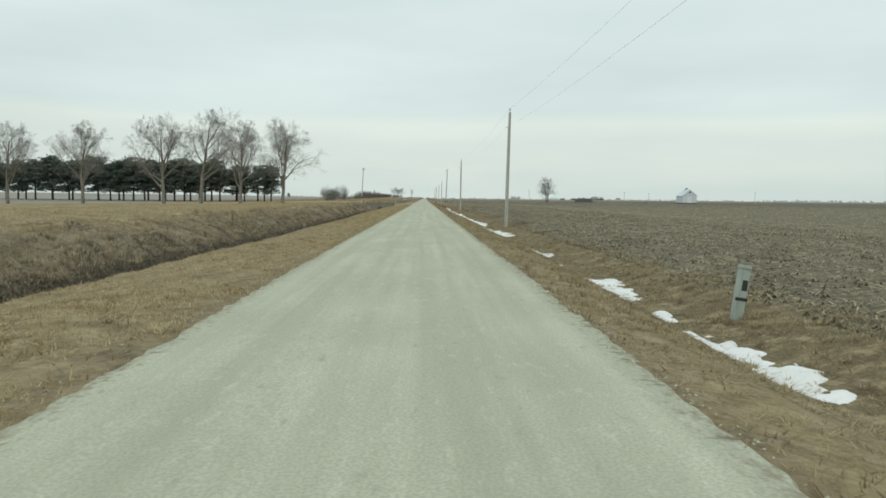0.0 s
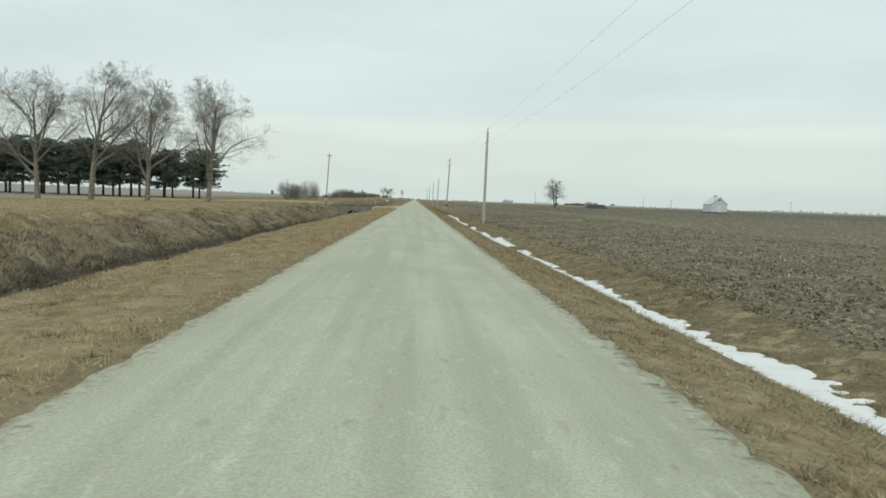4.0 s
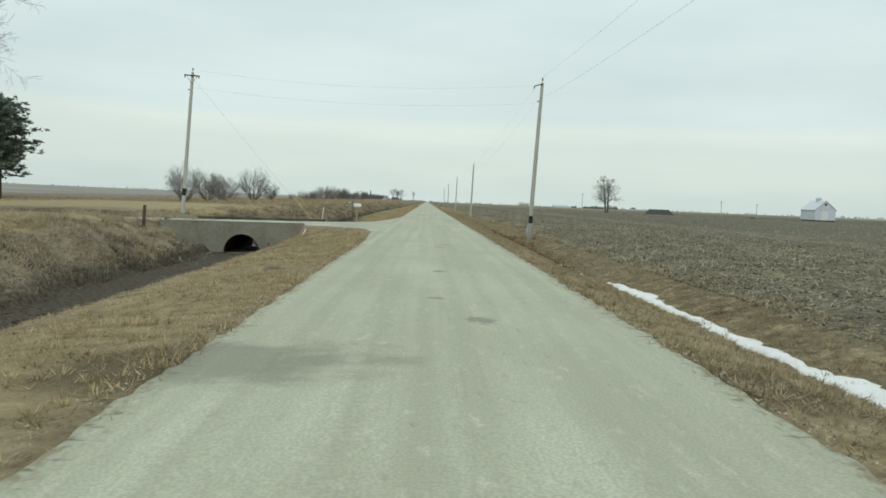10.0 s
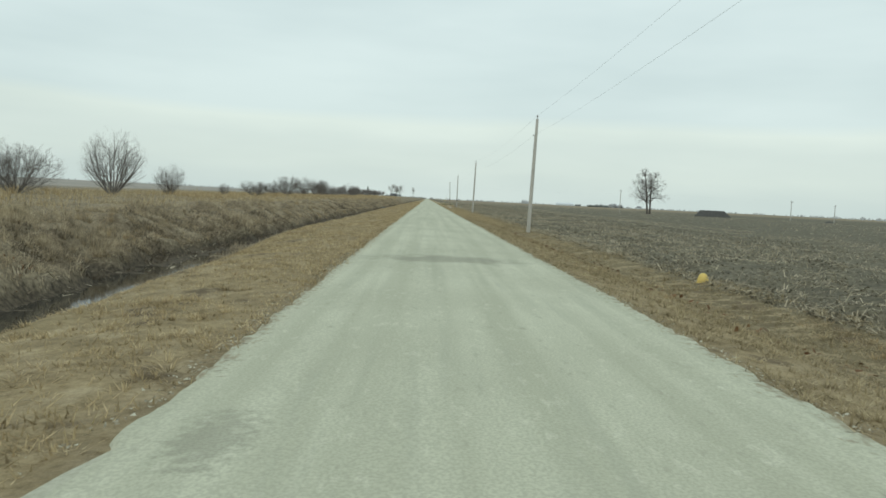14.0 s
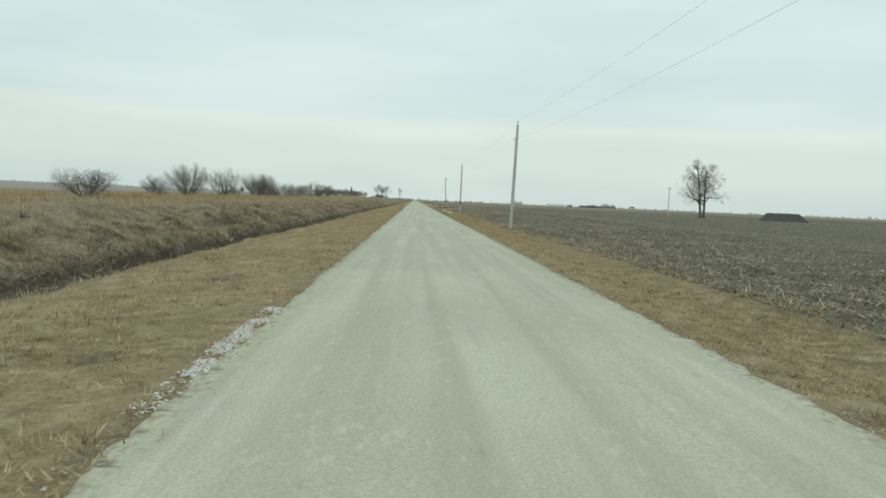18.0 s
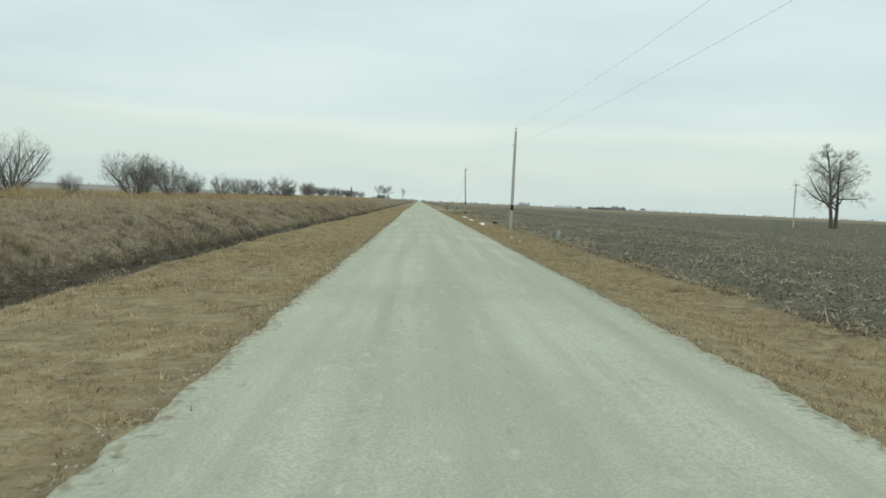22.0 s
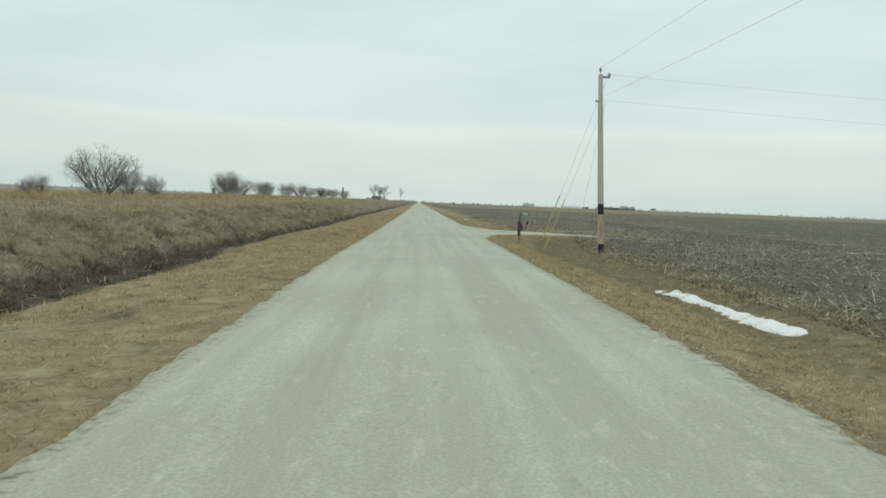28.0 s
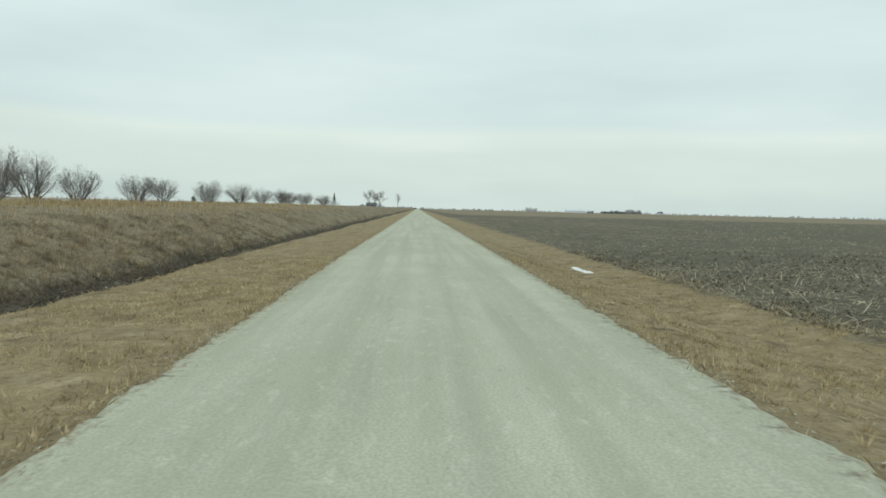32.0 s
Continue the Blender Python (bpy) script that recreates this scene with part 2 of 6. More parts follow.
    wheel = step(noisy(1.6, 4, 0.6, (0.12, 1.6, 1.0)), 0.46, 0.60)
    colour = blend_by(n, l, calc("MULTIPLY", track, 0.85), colour, blend_by(n, l, wheel, (0.130, 0.115, 0.088), (0.330, 0.305, 0.240)))
    damp = calc("MULTIPLY", calc("MULTIPLY", step(axes.outputs[1], 462, 480), calc("SUBTRACT", 1.0, step(axes.outputs[1], 497, 500))), calc("MULTIPLY", step(edge, 4.2, 5.4), calc("SUBTRACT", 1.0, step(edge, 8.5, 9.5))))
    colour = blend_by(n, l, calc("MULTIPLY", damp, 0.75), colour, tones(both, (0.35, (0.085, 0.080, 0.042)), (0.65, (0.205, 0.185, 0.105))))
    far_east = calc("MULTIPLY", step(axes.outputs[0], 8, 20), step(axes.outputs[1], 770, 820))
    colour = blend_by(n, l, far_east, colour, tones(mid, (0.35, (0.195, 0.160, 0.108)), (0.65, (0.275, 0.230, 0.158))))
    # ditch mud; up the bank its dark tone also paints shaded hollows
    sunk_and_shaded = calc("SUBTRACT", 1.0, step(calc("MULTIPLY_ADD", mid, 0.9, calc("MULTIPLY_ADD", fine, 0.5, axes.outputs[2])), -0.98, -0.25))
    colour = blend_by(n, l, sunk_and_shaded, colour, mud)
    l.new(colour, surf.inputs["Base Color"])
    relief = n.new("ShaderNodeBump")
    relief.inputs["Strength"].default_value, relief.inputs["Distance"].default_value = 0.65, 0.08
    l.new(calc("MULTIPLY_ADD", grit, 0.5, fine), relief.inputs["Height"])
    l.new(relief.outputs[0], surf.inputs["Normal"])
    return m


# across, along, width, length, strength
STAINS = [(0.27, 418.30, 0.07, 0.06, 0.9), (0.43, 418.42, 0.05, 0.06, 0.9), (-4.4, 213.9, 1.6, 0.5, 0.55), (-6.2, 210.0, 1.3, 0.35, 0.5), (-3.6, 205.6, 0.5, 0.6, 0.5), (-3.3, 204.8, 0.6, 0.7, 0.45), (-1.9, 171.1, 3.0, 1.9, 0.55), (-0.1, 246.3, 3.9, 2.2, 0.5), (0.1, 227.9, 0.9, 0.9, 0.45), (1.7, 224.4, 0.9, 0.8, 0.45), (0.0, 222.6, 0.7, 0.4, 0.5), (-1.8, 232.5, 0.5, 1.2, 0.4), (0.19, 180.0, 0.3, 0.4, 0.6), (0.59, 173.6, 0.35, 0.6, 0.6), (0.07, 175.6, 0.3, 0.35, 0.5),
          (0.56, 190.0, 0.4, 0.4, 0.6), (-0.44, 188.9, 0.3, 0.25, 0.6), (0.34, 188.6, 0.35, 0.3, 0.6), (-0.2, 112.6, 0.32, 0.32, 0.5), (0.17, 110.8, 0.28, 0.25, 0.5)]


def road_material():
    m = bpy.data.materials.new("pale_chip_seal")
    m.use_nodes = True
    n, l = m.node_tree.nodes, m.node_tree.links
    surf = n["Principled BSDF"]
    surf.inputs["Roughness"].default_value = 0.88
    surf.inputs["Specular IOR Level"].default_value = 0.25
    where = n.new("ShaderNodeNewGeometry")

    def noisy(scale, detail, squeeze=(1, 1, 1)):
        warp, tex = n.new("ShaderNodeMapping"), n.new("ShaderNodeTexNoise")
        warp.inputs["Scale"].default_value = squeeze
        tex.inputs["Scale"].default_value, tex.inputs["Detail"].default_value = scale, detail
        l.new(where.outputs["Position"], warp.inputs[0])
        l.new(warp.outputs[0], tex.inputs["Vector"])
        return tex.outputs[0]

    def ramped(fac, *colours):
        ramp = n.new("ShaderNodeValToRGB")
        for k, (at, colour) in enumerate(colours):
            e = ramp.color_ramp.elements[k] if k < 2 else ramp.color_ramp.elements.new(at)
            e.position, e.color = at, (*colour, 1)
        l.new(fac, ramp.inputs[0])
        return ramp.outputs[0]

    tracks, blotch, stone, chips = noisy(2.6, 3, (1, 0.02, 1)), noisy(0.55, 4, (1, 0.5, 1)), noisy(42, 3), noisy(9, 5, (1, 0.35, 1))
    base = ramped(tracks, (0.36, (0.445, 0.450, 0.336)), (0.62, (0.560, 0.565, 0.434)))
    base = blend_by(n, l, ramped(blotch, (0.38, (0.55, 0.55, 0.55)), (0.62, (0.0, 0.0, 0.0))), base, (0.410, 0.412, 0.306))
    base = blend_by(n, l, ramped(chips, (0.58, (0.0, 0.0, 0.0)), (0.72, (0.6, 0.6, 0.6))), base, (0.620, 0.618, 0.486))
    base = blend_by(n, l, ramped(chips, (0.24, (0.6, 0.6, 0.6)), (0.37, (0.0, 0.0, 0.0))), base, (0.315, 0.305, 0.235))
    base = blend_by(n, l, ramped(stone, (0.40, (0.45, 0.45, 0.45)), (0.60, (0.0, 0.0, 0.0))), base, (0.295, 0.288, 0.225))
    axes = n.new("ShaderNodeSeparateXYZ")
    l.new(where.outputs["Position"], axes.inputs[0])
    edge = n.new("ShaderNodeAttribute")
    edge.attribute_name = "from_edge"
    crumble = n.new("ShaderNodeMath")
    crumble.operation, crumble.inputs[1].default_value = "MULTIPLY_ADD", -1.1
    l.new(noisy(15.0, 5, (1, 0.5, 1)), crumble.inputs[0])
    l.new(edge.outputs["Fac"], crumble.inputs[2])
    rim = n.new("ShaderNodeMapRange")
    rim.inputs["From Min"].default_value, rim.inputs["From Max"].default_value = -0.36, -0.60
    rim.inputs["To Max"].default_value = 0.8
    l.new(crumble.outputs[0], rim.inputs["Value"])
    # no dirt where the two gravel entrances join
    joins = []
    for y0, y1, east in ((190.0, 234.0, False), (492.5, 513.0, True)):
        lo, hi, side, both_ = (n.new("ShaderNodeMath") for _ in range(4))
        lo.operation, hi.operation, side.operation, both_.operation = "GREATER_THAN", "LESS_THAN", "GREATER_THAN" if east else "LESS_THAN", "MULTIPLY"
        lo.inputs[1].default_value, hi.inputs[1].default_value, side.inputs[1].default_value = y0, y1, 0.0
        l.new(axes.outputs[1], lo.inputs[0])
        l.new(axes.outputs[1], hi.inputs[0])
        l.new(axes.outputs[0], side.inputs[0])
        l.new(lo.outputs[0], both_.inputs[0])
        l.new(hi.outputs[0], both_.inputs[1])
        here = n.new("ShaderNodeMath")
        here.operation = "MULTIPLY"
        l.new(both_.outputs[0], here.inputs[0])
        l.new(side.outputs[0], here.inputs[1])
        joins.append(here.outputs[0])
    keep = n.new("ShaderNodeMath")
    keep.operation = "MAXIMUM"
    l.new(joins[0], keep.inputs[0])
    l.new(joins[1], keep.inputs[1])
    bare = n.new("ShaderNodeMath")
    bare.operation, bare.inputs[0].default_value = "SUBTRACT", 1.0
    l.new(keep.outputs[0], bare.inputs[1])
    dirty = n.new("ShaderNodeMath")
    dirty.operation = "MULTIPLY"
    l.new(rim.outputs[0], dirty.inputs[0])
    l.new(bare.outputs[0], dirty.inputs[1])
    base = blend_by(n, l, dirty.outputs[0], base, (0.270, 0.225, 0.150))

    def calc(op, a, b):
        node = n.new("ShaderNodeMath")
        node.operation = op
        for socket, v in zip(node.inputs, (a, b)):
            if isinstance(v, (int, float)):
                socket.default_value = v
            else:
                l.new(v, socket)
        return node.outputs[0]

    rim_zone = n.new("ShaderNodeMapRange")
    rim_zone.inputs["From Min"].default_value, rim_zone.inputs["From Max"].default_value = 0.34, 0.10
    l.new(edge.outputs["Fac"], rim_zone.inputs["Value"])
    crack = calc("MULTIPLY", calc("MULTIPLY", ramped(noisy(7.0, 4, (0.7, 1.5, 1)), (0.33, (1, 1, 1)), (0.40, (0, 0, 0))), rim_zone.outputs[0]), bare.outputs[0])
    base = blend_by(n, l, calc("MULTIPLY", crack, 0.8), base, (0.130, 0.108, 0.075))
    # scuffed wheel paths, in broken streaks of darker stone
    streak = noisy(7.5, 4, (1, 0.035, 1))
    broken = noisy(0.9, 4, (1.4, 0.22, 1))
    scuff = calc("MULTIPLY", calc("MULTIPLY", ramped(streak, (0.50, (0, 0, 0)), (0.66, (1, 1, 1))), ramped(broken, (0.46, (0, 0, 0)), (0.62, (1, 1, 1)))), 0.32)
    base = blend_by(n, l, scuff, base, (0.330, 0.335, 0.262))
    # damp and worn spots
    ragged = calc("MULTIPLY", calc("SUBTRACT", noisy(1.7, 5), 0.5), 1.9)
    ragged_small = calc("MULTIPLY", calc("SUBTRACT", noisy(9.0, 4), 0.5), 2.6)
    for x, y, wide, long, depth in STAINS:
        u = calc("MULTIPLY", calc("SUBTRACT", axes.outputs[0], x), 2 / wide)
        v = calc("MULTIPLY", calc("SUBTRACT", axes.outputs[1], y), 2 / long)
        r = calc("ADD", calc("SQRT", calc("ADD", calc("MULTIPLY", u, u), calc("MULTIPLY", v, v)), 0.0), ragged if wide > 1 else ragged_small)
        near = n.new("ShaderNodeMapRange")
        near.interpolation_type = "SMOOTHSTEP"
        near.inputs["From Min"].default_value, near.inputs["From Max"].default_value, near.inputs["To Max"].default_value = 1.25, 0.45, depth
        l.new(r, near.inputs["Value"])
        base = blend_by(n, l, near.outputs[0], base, (0.175, 0.170, 0.130))
    l.new(base, surf.inputs["Base Color"])
    relief = n.new("ShaderNodeBump")
    relief.inputs["Strength"].default_value, relief.inputs["Distance"].default_value = 0.5, 0.015
    l.new(stone, relief.inputs["Height"])
    l.new(relief.outputs[0], surf.inputs["Normal"])
    return m


GROUND, ROAD = ground_material(), road_material()
BLADES = material("dead_grass_blades", ((0.195, 0.150, 0.082), (0.450, 0.352, 0.200), (0.68, 0.562, 0.360)), 2.2, fine=9.0, gain=1.8, island=0.30, bump=0, thin=0.4)
GREEN_BLADES = material("dull_green_grass_blades", ((0.11, 0.125, 0.062), (0.20, 0.21, 0.115), (0.33, 0.31, 0.19)), 0.6, island=0.45, bump=0, thin=0.4)
OLIVE_BLADES = material("olive_dead_grass_blades", ((0.165, 0.130, 0.073), (0.355, 0.288, 0.170), (0.58, 0.49, 0.32)), 2.2, fine=9.0, gain=1.8, island=0.30, bump=0, thin=0.4)
STRAW = material("pale_straw_clumps", ((0.30, 0.218, 0.118), (0.47, 0.36, 0.205), (0.64, 0.52, 0.33)), 2.2, gain=1.6, island=0.3, bump=0, thin=0.45)
BRUSH = material("brown_bank_weeds", ((0.140, 0.115, 0.080), (0.415, 0.342, 0.232), (0.640, 0.545, 0.385)), 1.1, fine=5.0, gain=1.9, island=0.3, bump=0, thin=0.4)
STUBBLE = material("corn_litter", ((0.22, 0.186, 0.125), (0.40, 0.347, 0.245), (0.64, 0.565, 0.420)), 0.4, island=0.5, bump=0, thin=0.3)
CLODS = material("dark_soil_clods", ((0.080, 0.070, 0.050), (0.135, 0.120, 0.086), (0.22, 0.195, 0.142)), 0.5, island=0.5, bump=0)
BANK_EARTH = material("bank_earth", ((0.070, 0.056, 0.040), (0.125, 0.102, 0.072), (0.20, 0.166, 0.118)), 0.6, island=0.5, bump=0)
SYCAMORE = material("pale_sycamore_bark", ((0.130, 0.117, 0.094), (0.215, 0.198, 0.165), (0.33, 0.312, 0.272)), 1.6, bump=0.4)
TWIG = material("grey_twigs", ((0.235, 0.22, 0.20), (0.35, 0.33, 0.305)), 1.0, bump=0)
SHRUB = material("grey_shrub_twigs", ((0.148, 0.135, 0.122), (0.255, 0.236, 0.215)), 1.0, bump=0)
BARK = material("dark_pine_bark", ((0.045, 0.036, 0.030), (0.11, 0.085, 0.065)), 3.0, bump=0.5)
# paler than real needles: some distance haze is mixed into the colour
NEEDLES = material("pine_needles", ((0.10, 0.128, 0.112), (0.19, 0.232, 0.195), (0.28, 0.325, 0.265)), 1.0, island=0.45, bump=0, rough=0.7, thin=0.35)
POLE = material("weathered_pole_wood", ((0.290, 0.278, 0.246), (0.435, 0.420, 0.376), (0.56, 0.543, 0.492)), 3.0, bump=0.4, stretch=(6, 6, 0.5), object_vary=0.2)
BLACK = material("black_band_paint", ((0.012, 0.012, 0.013), (0.03, 0.03, 0.03)), 4.0, rough=0.6, bump=0.1)
WHITE_BAND = material("pale_reflective_band", ((0.27, 0.265, 0.25), (0.37, 0.365, 0.345)), 4.0, rough=0.5, bump=0.1)
PORCELAIN = material("brown_grey_insulator", ((0.20, 0.19, 0.18), (0.34, 0.33, 0.31)), 6.0, rough=0.3, bump=0)
STEEL = material("galvanised_steel", ((0.20, 0.205, 0.21), (0.34, 0.345, 0.35)), 5.0, rough=0.5, metal=0.8, bump=0.1)
WIRE = material("dull_aluminium_wire", ((0.36, 0.37, 0.375), (0.48, 0.49, 0.495)), 3.0, rough=0.6, bump=0)
YELLOW = material("yellow_plastic", ((0.56, 0.41, 0.10), (0.68, 0.51, 0.16)), 3.0, rough=0.5, bump=0.1)
CONCRETE = material("stained_concrete", ((0.175, 0.162, 0.125), (0.240, 0.228, 0.182), (0.295, 0.282, 0.230)), 0.5, bump=0.2)
DAMP_CONCRETE = material("damp_mossy_concrete", ((0.050, 0.053, 0.042), (0.090, 0.094, 0.075), (0.150, 0.150, 0.120)), 1.2, bump=0.3)
RUST = material("rusty_corrugated_steel", ((0.02, 0.017, 0.015), (0.06, 0.045, 0.035)), 2.0, rough=0.8, metal=0.3, bump=0.2)
LEAF = material("rust_brown_leaves", ((0.085, 0.045, 0.024), (0.185, 0.098, 0.050), (0.30, 0.19, 0.105)), 1.0, island=0.5, bump=0, thin=0.25)
SNOW = material("old_snow", ((0.70, 0.69, 0.665), (0.815, 0.805, 0.785), (0.87, 0.865, 0.85)), 2.0, rough=0.6, bump=0.4)
WHITE = material("white_painted_metal", ((0.66, 0.66, 0.64), (0.80, 0.80, 0.78)), 2.0, rough=0.45, bump=0.05)
SIDING = material("weathered_white_siding", ((0.47, 0.51, 0.54), (0.60, 0.64, 0.67), (0.70, 0.735, 0.75)), 0.7, rough=0.75, bump=0.2, stretch=(1, 1, 4))
TIN = material("pale_tin_roof", ((0.56, 0.60, 0.63), (0.70, 0.735, 0.765)), 0.6, rough=0.5, metal=0.1, bump=0.1)
SIGN_GREEN = material("green_sign_sheeting", ((0.010, 0.12, 0.085), (0.02, 0.175, 0.125)), 4.0, rough=0.4, bump=0)
PEDESTAL = material("pale_green_plastic", ((0.30, 0.345, 0.305), (0.42, 0.465, 0.415)), 2.0, rough=0.55, bump=0.1)
DARK_WOOD = material("dark_post_wood", ((0.045, 0.038, 0.032), (0.12, 0.10, 0.08)), 3.0, bump=0.4, stretch=(5, 5, 0.6))
LIGHT_WOOD = material("light_post_wood", ((0.26, 0.205, 0.14), (0.39, 0.32, 0.225)), 3.0, bump=0.4, stretch=(5, 5, 0.6))
TAN_WOOD = material("rust_stained_tan_wood", ((0.20, 0.135, 0.075), (0.40, 0.33, 0.235), (0.50, 0.44, 0.345)), 2.2, bump=0.3, stretch=(4, 4, 1.0))
GUARD = material("pale_yellow_guard", ((0.55, 0.50, 0.13), (0.68, 0.63, 0.22)), 3.0, rough=0.5, bump=0.1)
RED = material("faded_red_reflector", ((0.42, 0.10, 0.075), (0.56, 0.16, 0.12)), 4.0, rough=0.5, bump=0)
MOSSY = material("mossy_green_grey_steel", ((0.05, 0.075, 0.06), (0.11, 0.145, 0.12), (0.20, 0.23, 0.20)), 3.0, rough=0.6, bump=0.2)
DARK_PLASTIC = material("dark_plastic", ((0.02, 0.024, 0.024), (0.05, 0.055, 0.052)), 4.0, rough=0.5, bump=0.1)
HAY = material("dark_wet_straw_heap", ((0.060, 0.060, 0.058), (0.105, 0.102, 0.096)), 1.2, bump=0.6)
# bare woods near the horizon: distance haze is put into the pale colour
HAZED_WOODS = material("hazed_bare_woods", ((0.50, 0.515, 0.525), (0.62, 0.635, 0.645)), 0.05, island=0.4, bump=0)
# the darker far growth, its tone also lifted to a hazy grey
HAZED_EVERGREEN = material("hazed_evergreen", ((0.20, 0.225, 0.225), (0.30, 0.33, 0.325)), 0.05, island=0.4, bump=0)
FAR_ROOF = material("grey_shingles", ((0.09, 0.095, 0.10), (0.16, 0.165, 0.17)), 1.0, bump=0.2)
FAR_GLASS = material("dark_window_glass", ((0.02, 0.025, 0.03), (0.05, 0.06, 0.065)), 1.0, rough=0.15, bump=0)


def water_material():
    m = material("ditch_water", ((0.018, 0.018, 0.016), (0.035, 0.033, 0.028)), 0.8, rough=0.04, bump=0.03)
    return m


WATER = water_material()
TIMBER = material("field_tree_bark", ((0.075, 0.066, 0.058), (0.15, 0.133, 0.118)), 1.5, bump=0.4)
GRAVEL = material("pale_limestone_gravel", ((0.30, 0.292, 0.222), (0.435, 0.430, 0.335), (0.565, 0.560, 0.448)), 0.55, bump=0.5, fine=24.0)
CHALK = material("bleached_chalky_stone", ((0.62, 0.61, 0.57), (0.76, 0.75, 0.72), (0.86, 0.855, 0.83)), 2.0, island=0.5, bump=0)
STONES = material("loose_pale_stones", ((0.20, 0.175, 0.125), (0.38, 0.355, 0.275), (0.52, 0.505, 0.40)), 2.0, island=0.6, bump=0)


# ---------------------------------------------------------------- helpers for shapes
def part(name, bm, mat, parent=None, label="", smooth=False):
    me = bpy.data.meshes.new(name)
    bm.normal_update()
    bm.to_mesh(me)
    bm.free()
    me.materials.append(mat)
    if smooth:
        me.shade_smooth()
    ob = new(name, me)
    if parent is not None:
        ob.parent = parent
    if label:
        ob["label"] = label
    return ob


def thing(name, m, label, category, group="", kind=""):
    ob = new(name)
    ob.empty_display_size = 0.2
    ob.matrix_world = m
    return tagged(ob, label, category, group, kind)


def box(bm, x0, x1, y0, y1, z0, z1, bevel=0.0):
    made = bmesh.ops.create_cube(bm, size=1.0, matrix=Matrix.Translation(((x0 + x1) / 2, (y0 + y1) / 2, (z0 + z1) / 2)) @ Matrix.Diagonal((x1 - x0, y1 - y0, z1 - z0, 1)))
    if bevel:
        edges = list({e for v in made["verts"] for e in v.link_edges})
        bmesh.ops.bevel(bm, geom=edges, offset=bevel, segments=2, affect="EDGES")
    return bm


def tube(bm, points, radii, sides=8, caps=True):
    """A round bar along points."""
    rings = []
    for k, p in enumerate(points):
        p = Vector(p)
        ahead = (Vector(points[min(k + 1, len(points) - 1)]) - Vector(points[max(k - 1, 0)])).normalized()
        side = ahead.cross(Vector((0.3, 0.9, 0.2))).normalized()
        up = side.cross(ahead)
        r = radii[k] if hasattr(radii, "__len__") else radii
        rings.append([bm.verts.new(p + r * (math.cos(a) * side + math.sin(a) * up)) for a in (2 * math.pi * i / sides for i in range(sides))])
    for a, b in zip(rings, rings[1:]):
        for i in range(sides):
            bm.faces.new((a[i], a[(i + 1) % sides], b[(i + 1) % sides], b[i]))
    if caps:
        bm.faces.new(rings[0][::-1])
        bm.faces.new(rings[-1])
    return bm


def turned(bm, profile, sides=16, centre=(0, 0, 0)):
    """A turned shape from (radius, height) pairs."""
    return tube(bm, [(centre[0], centre[1], centre[2] + h) for _, h in profile], [max(r, 0.001) for r, _ in profile], sides)


def mesh_from(name, verts, faces, mat):
    """A mesh from arrays of vertices and of faces with one count of corners."""
    me = bpy.data.meshes.new(name)
    verts, faces = np.asarray(verts, np.float32), np.asarray(faces, np.int32)
    me.vertices.add(len(verts))
    me.vertices.foreach_set("co", verts.ravel())
    me.loops.add(faces.size)
    me.loops.foreach_set("vertex_index", faces.ravel())
    me.polygons.add(len(faces))
    me.polygons.foreach_set("loop_start", np.arange(0, faces.size, faces.shape[1], dtype=np.int32))
    me.update(calc_edges=True)
    me.validate()
    me.materials.append(mat)
    return new(name, me)


def lumps(x, y, scale, seed=0):
    """Smooth value noise from -1 to 1."""
    x, y = np.asarray(x, float) / scale + 91.7 * seed + 500, np.asarray(y, float) / scale + 37.3 * seed + 500
    i, j = np.floor(x), np.floor(y)
    u, v = x - i, y - j
    u, v = u * u * (3 - 2 * u), v * v * (3 - 2 * v)

    def corner(a, b):
        s = np.sin(a * 127.1 + b * 311.7 + seed * 17.3) * 43758.5453
        return 2 * (s - np.floor(s)) - 1

    return (corner(i, j) * (1 - u) + corner(i + 1, j) * u) * (1 - v) + (corner(i, j + 1) * (1 - u) + corner(i + 1, j + 1) * u) * v


# ---------------------------------------------------------------- lie of the land
WEST_X = (-6000, -120, -60, -40, -30, -22, -17, -14.4, -12.9, -12.35, -11.95, -10.0, -8.6, -6.4, -4.2, -2.45)
WEST_SOUTH = (0.2, 0.4, 0.5, 0.5, 0.42, 0.32, 0.2, -0.35, -1.0, -1.22, -1.68, -1.76, -1.2, -0.28, -0.1, -0.03)
WEST_NORTH = (0.2, 0.3, 0.45, 0.6, 0.65, 0.55, 0.3, -0.35, -1.0, -1.22, -1.70, -1.78, -1.2, -0.28, -0.1, -0.03)
EAST_X = (2.45, 3.3, 4.6, 5.4, 6.1, 7.0, 8.5, 12, 40, 200, 6000)
EAST_DEEP = (-0.03, -0.13, -0.64, -0.97, -0.9, -0.66, -0.52, -0.46, -0.42, -0.4, -0.4)
EAST_SHALLOW = (-0.03, -0.1, -0.34, -0.52, -0.55, -0.52, -0.47, -0.44, -0.42, -0.4, -0.4)
DRIVE_W, DRIVE_E = (208.5, 215.3), (498.0, 503.6)


def smooth(v, a, b):
    s = np.clip((np.asarray(v, float) - a) / (b - a), 0, 1)
    return s * s * (3 - 2 * s)


def slant(y):
    """How much the ground rises towards the east, per metre."""
    return np.interp(y, (225, 262, 300, 395, 425, 470), (0.0120, 0.003, 0.0, 0.0, 0.004, 0.0085))


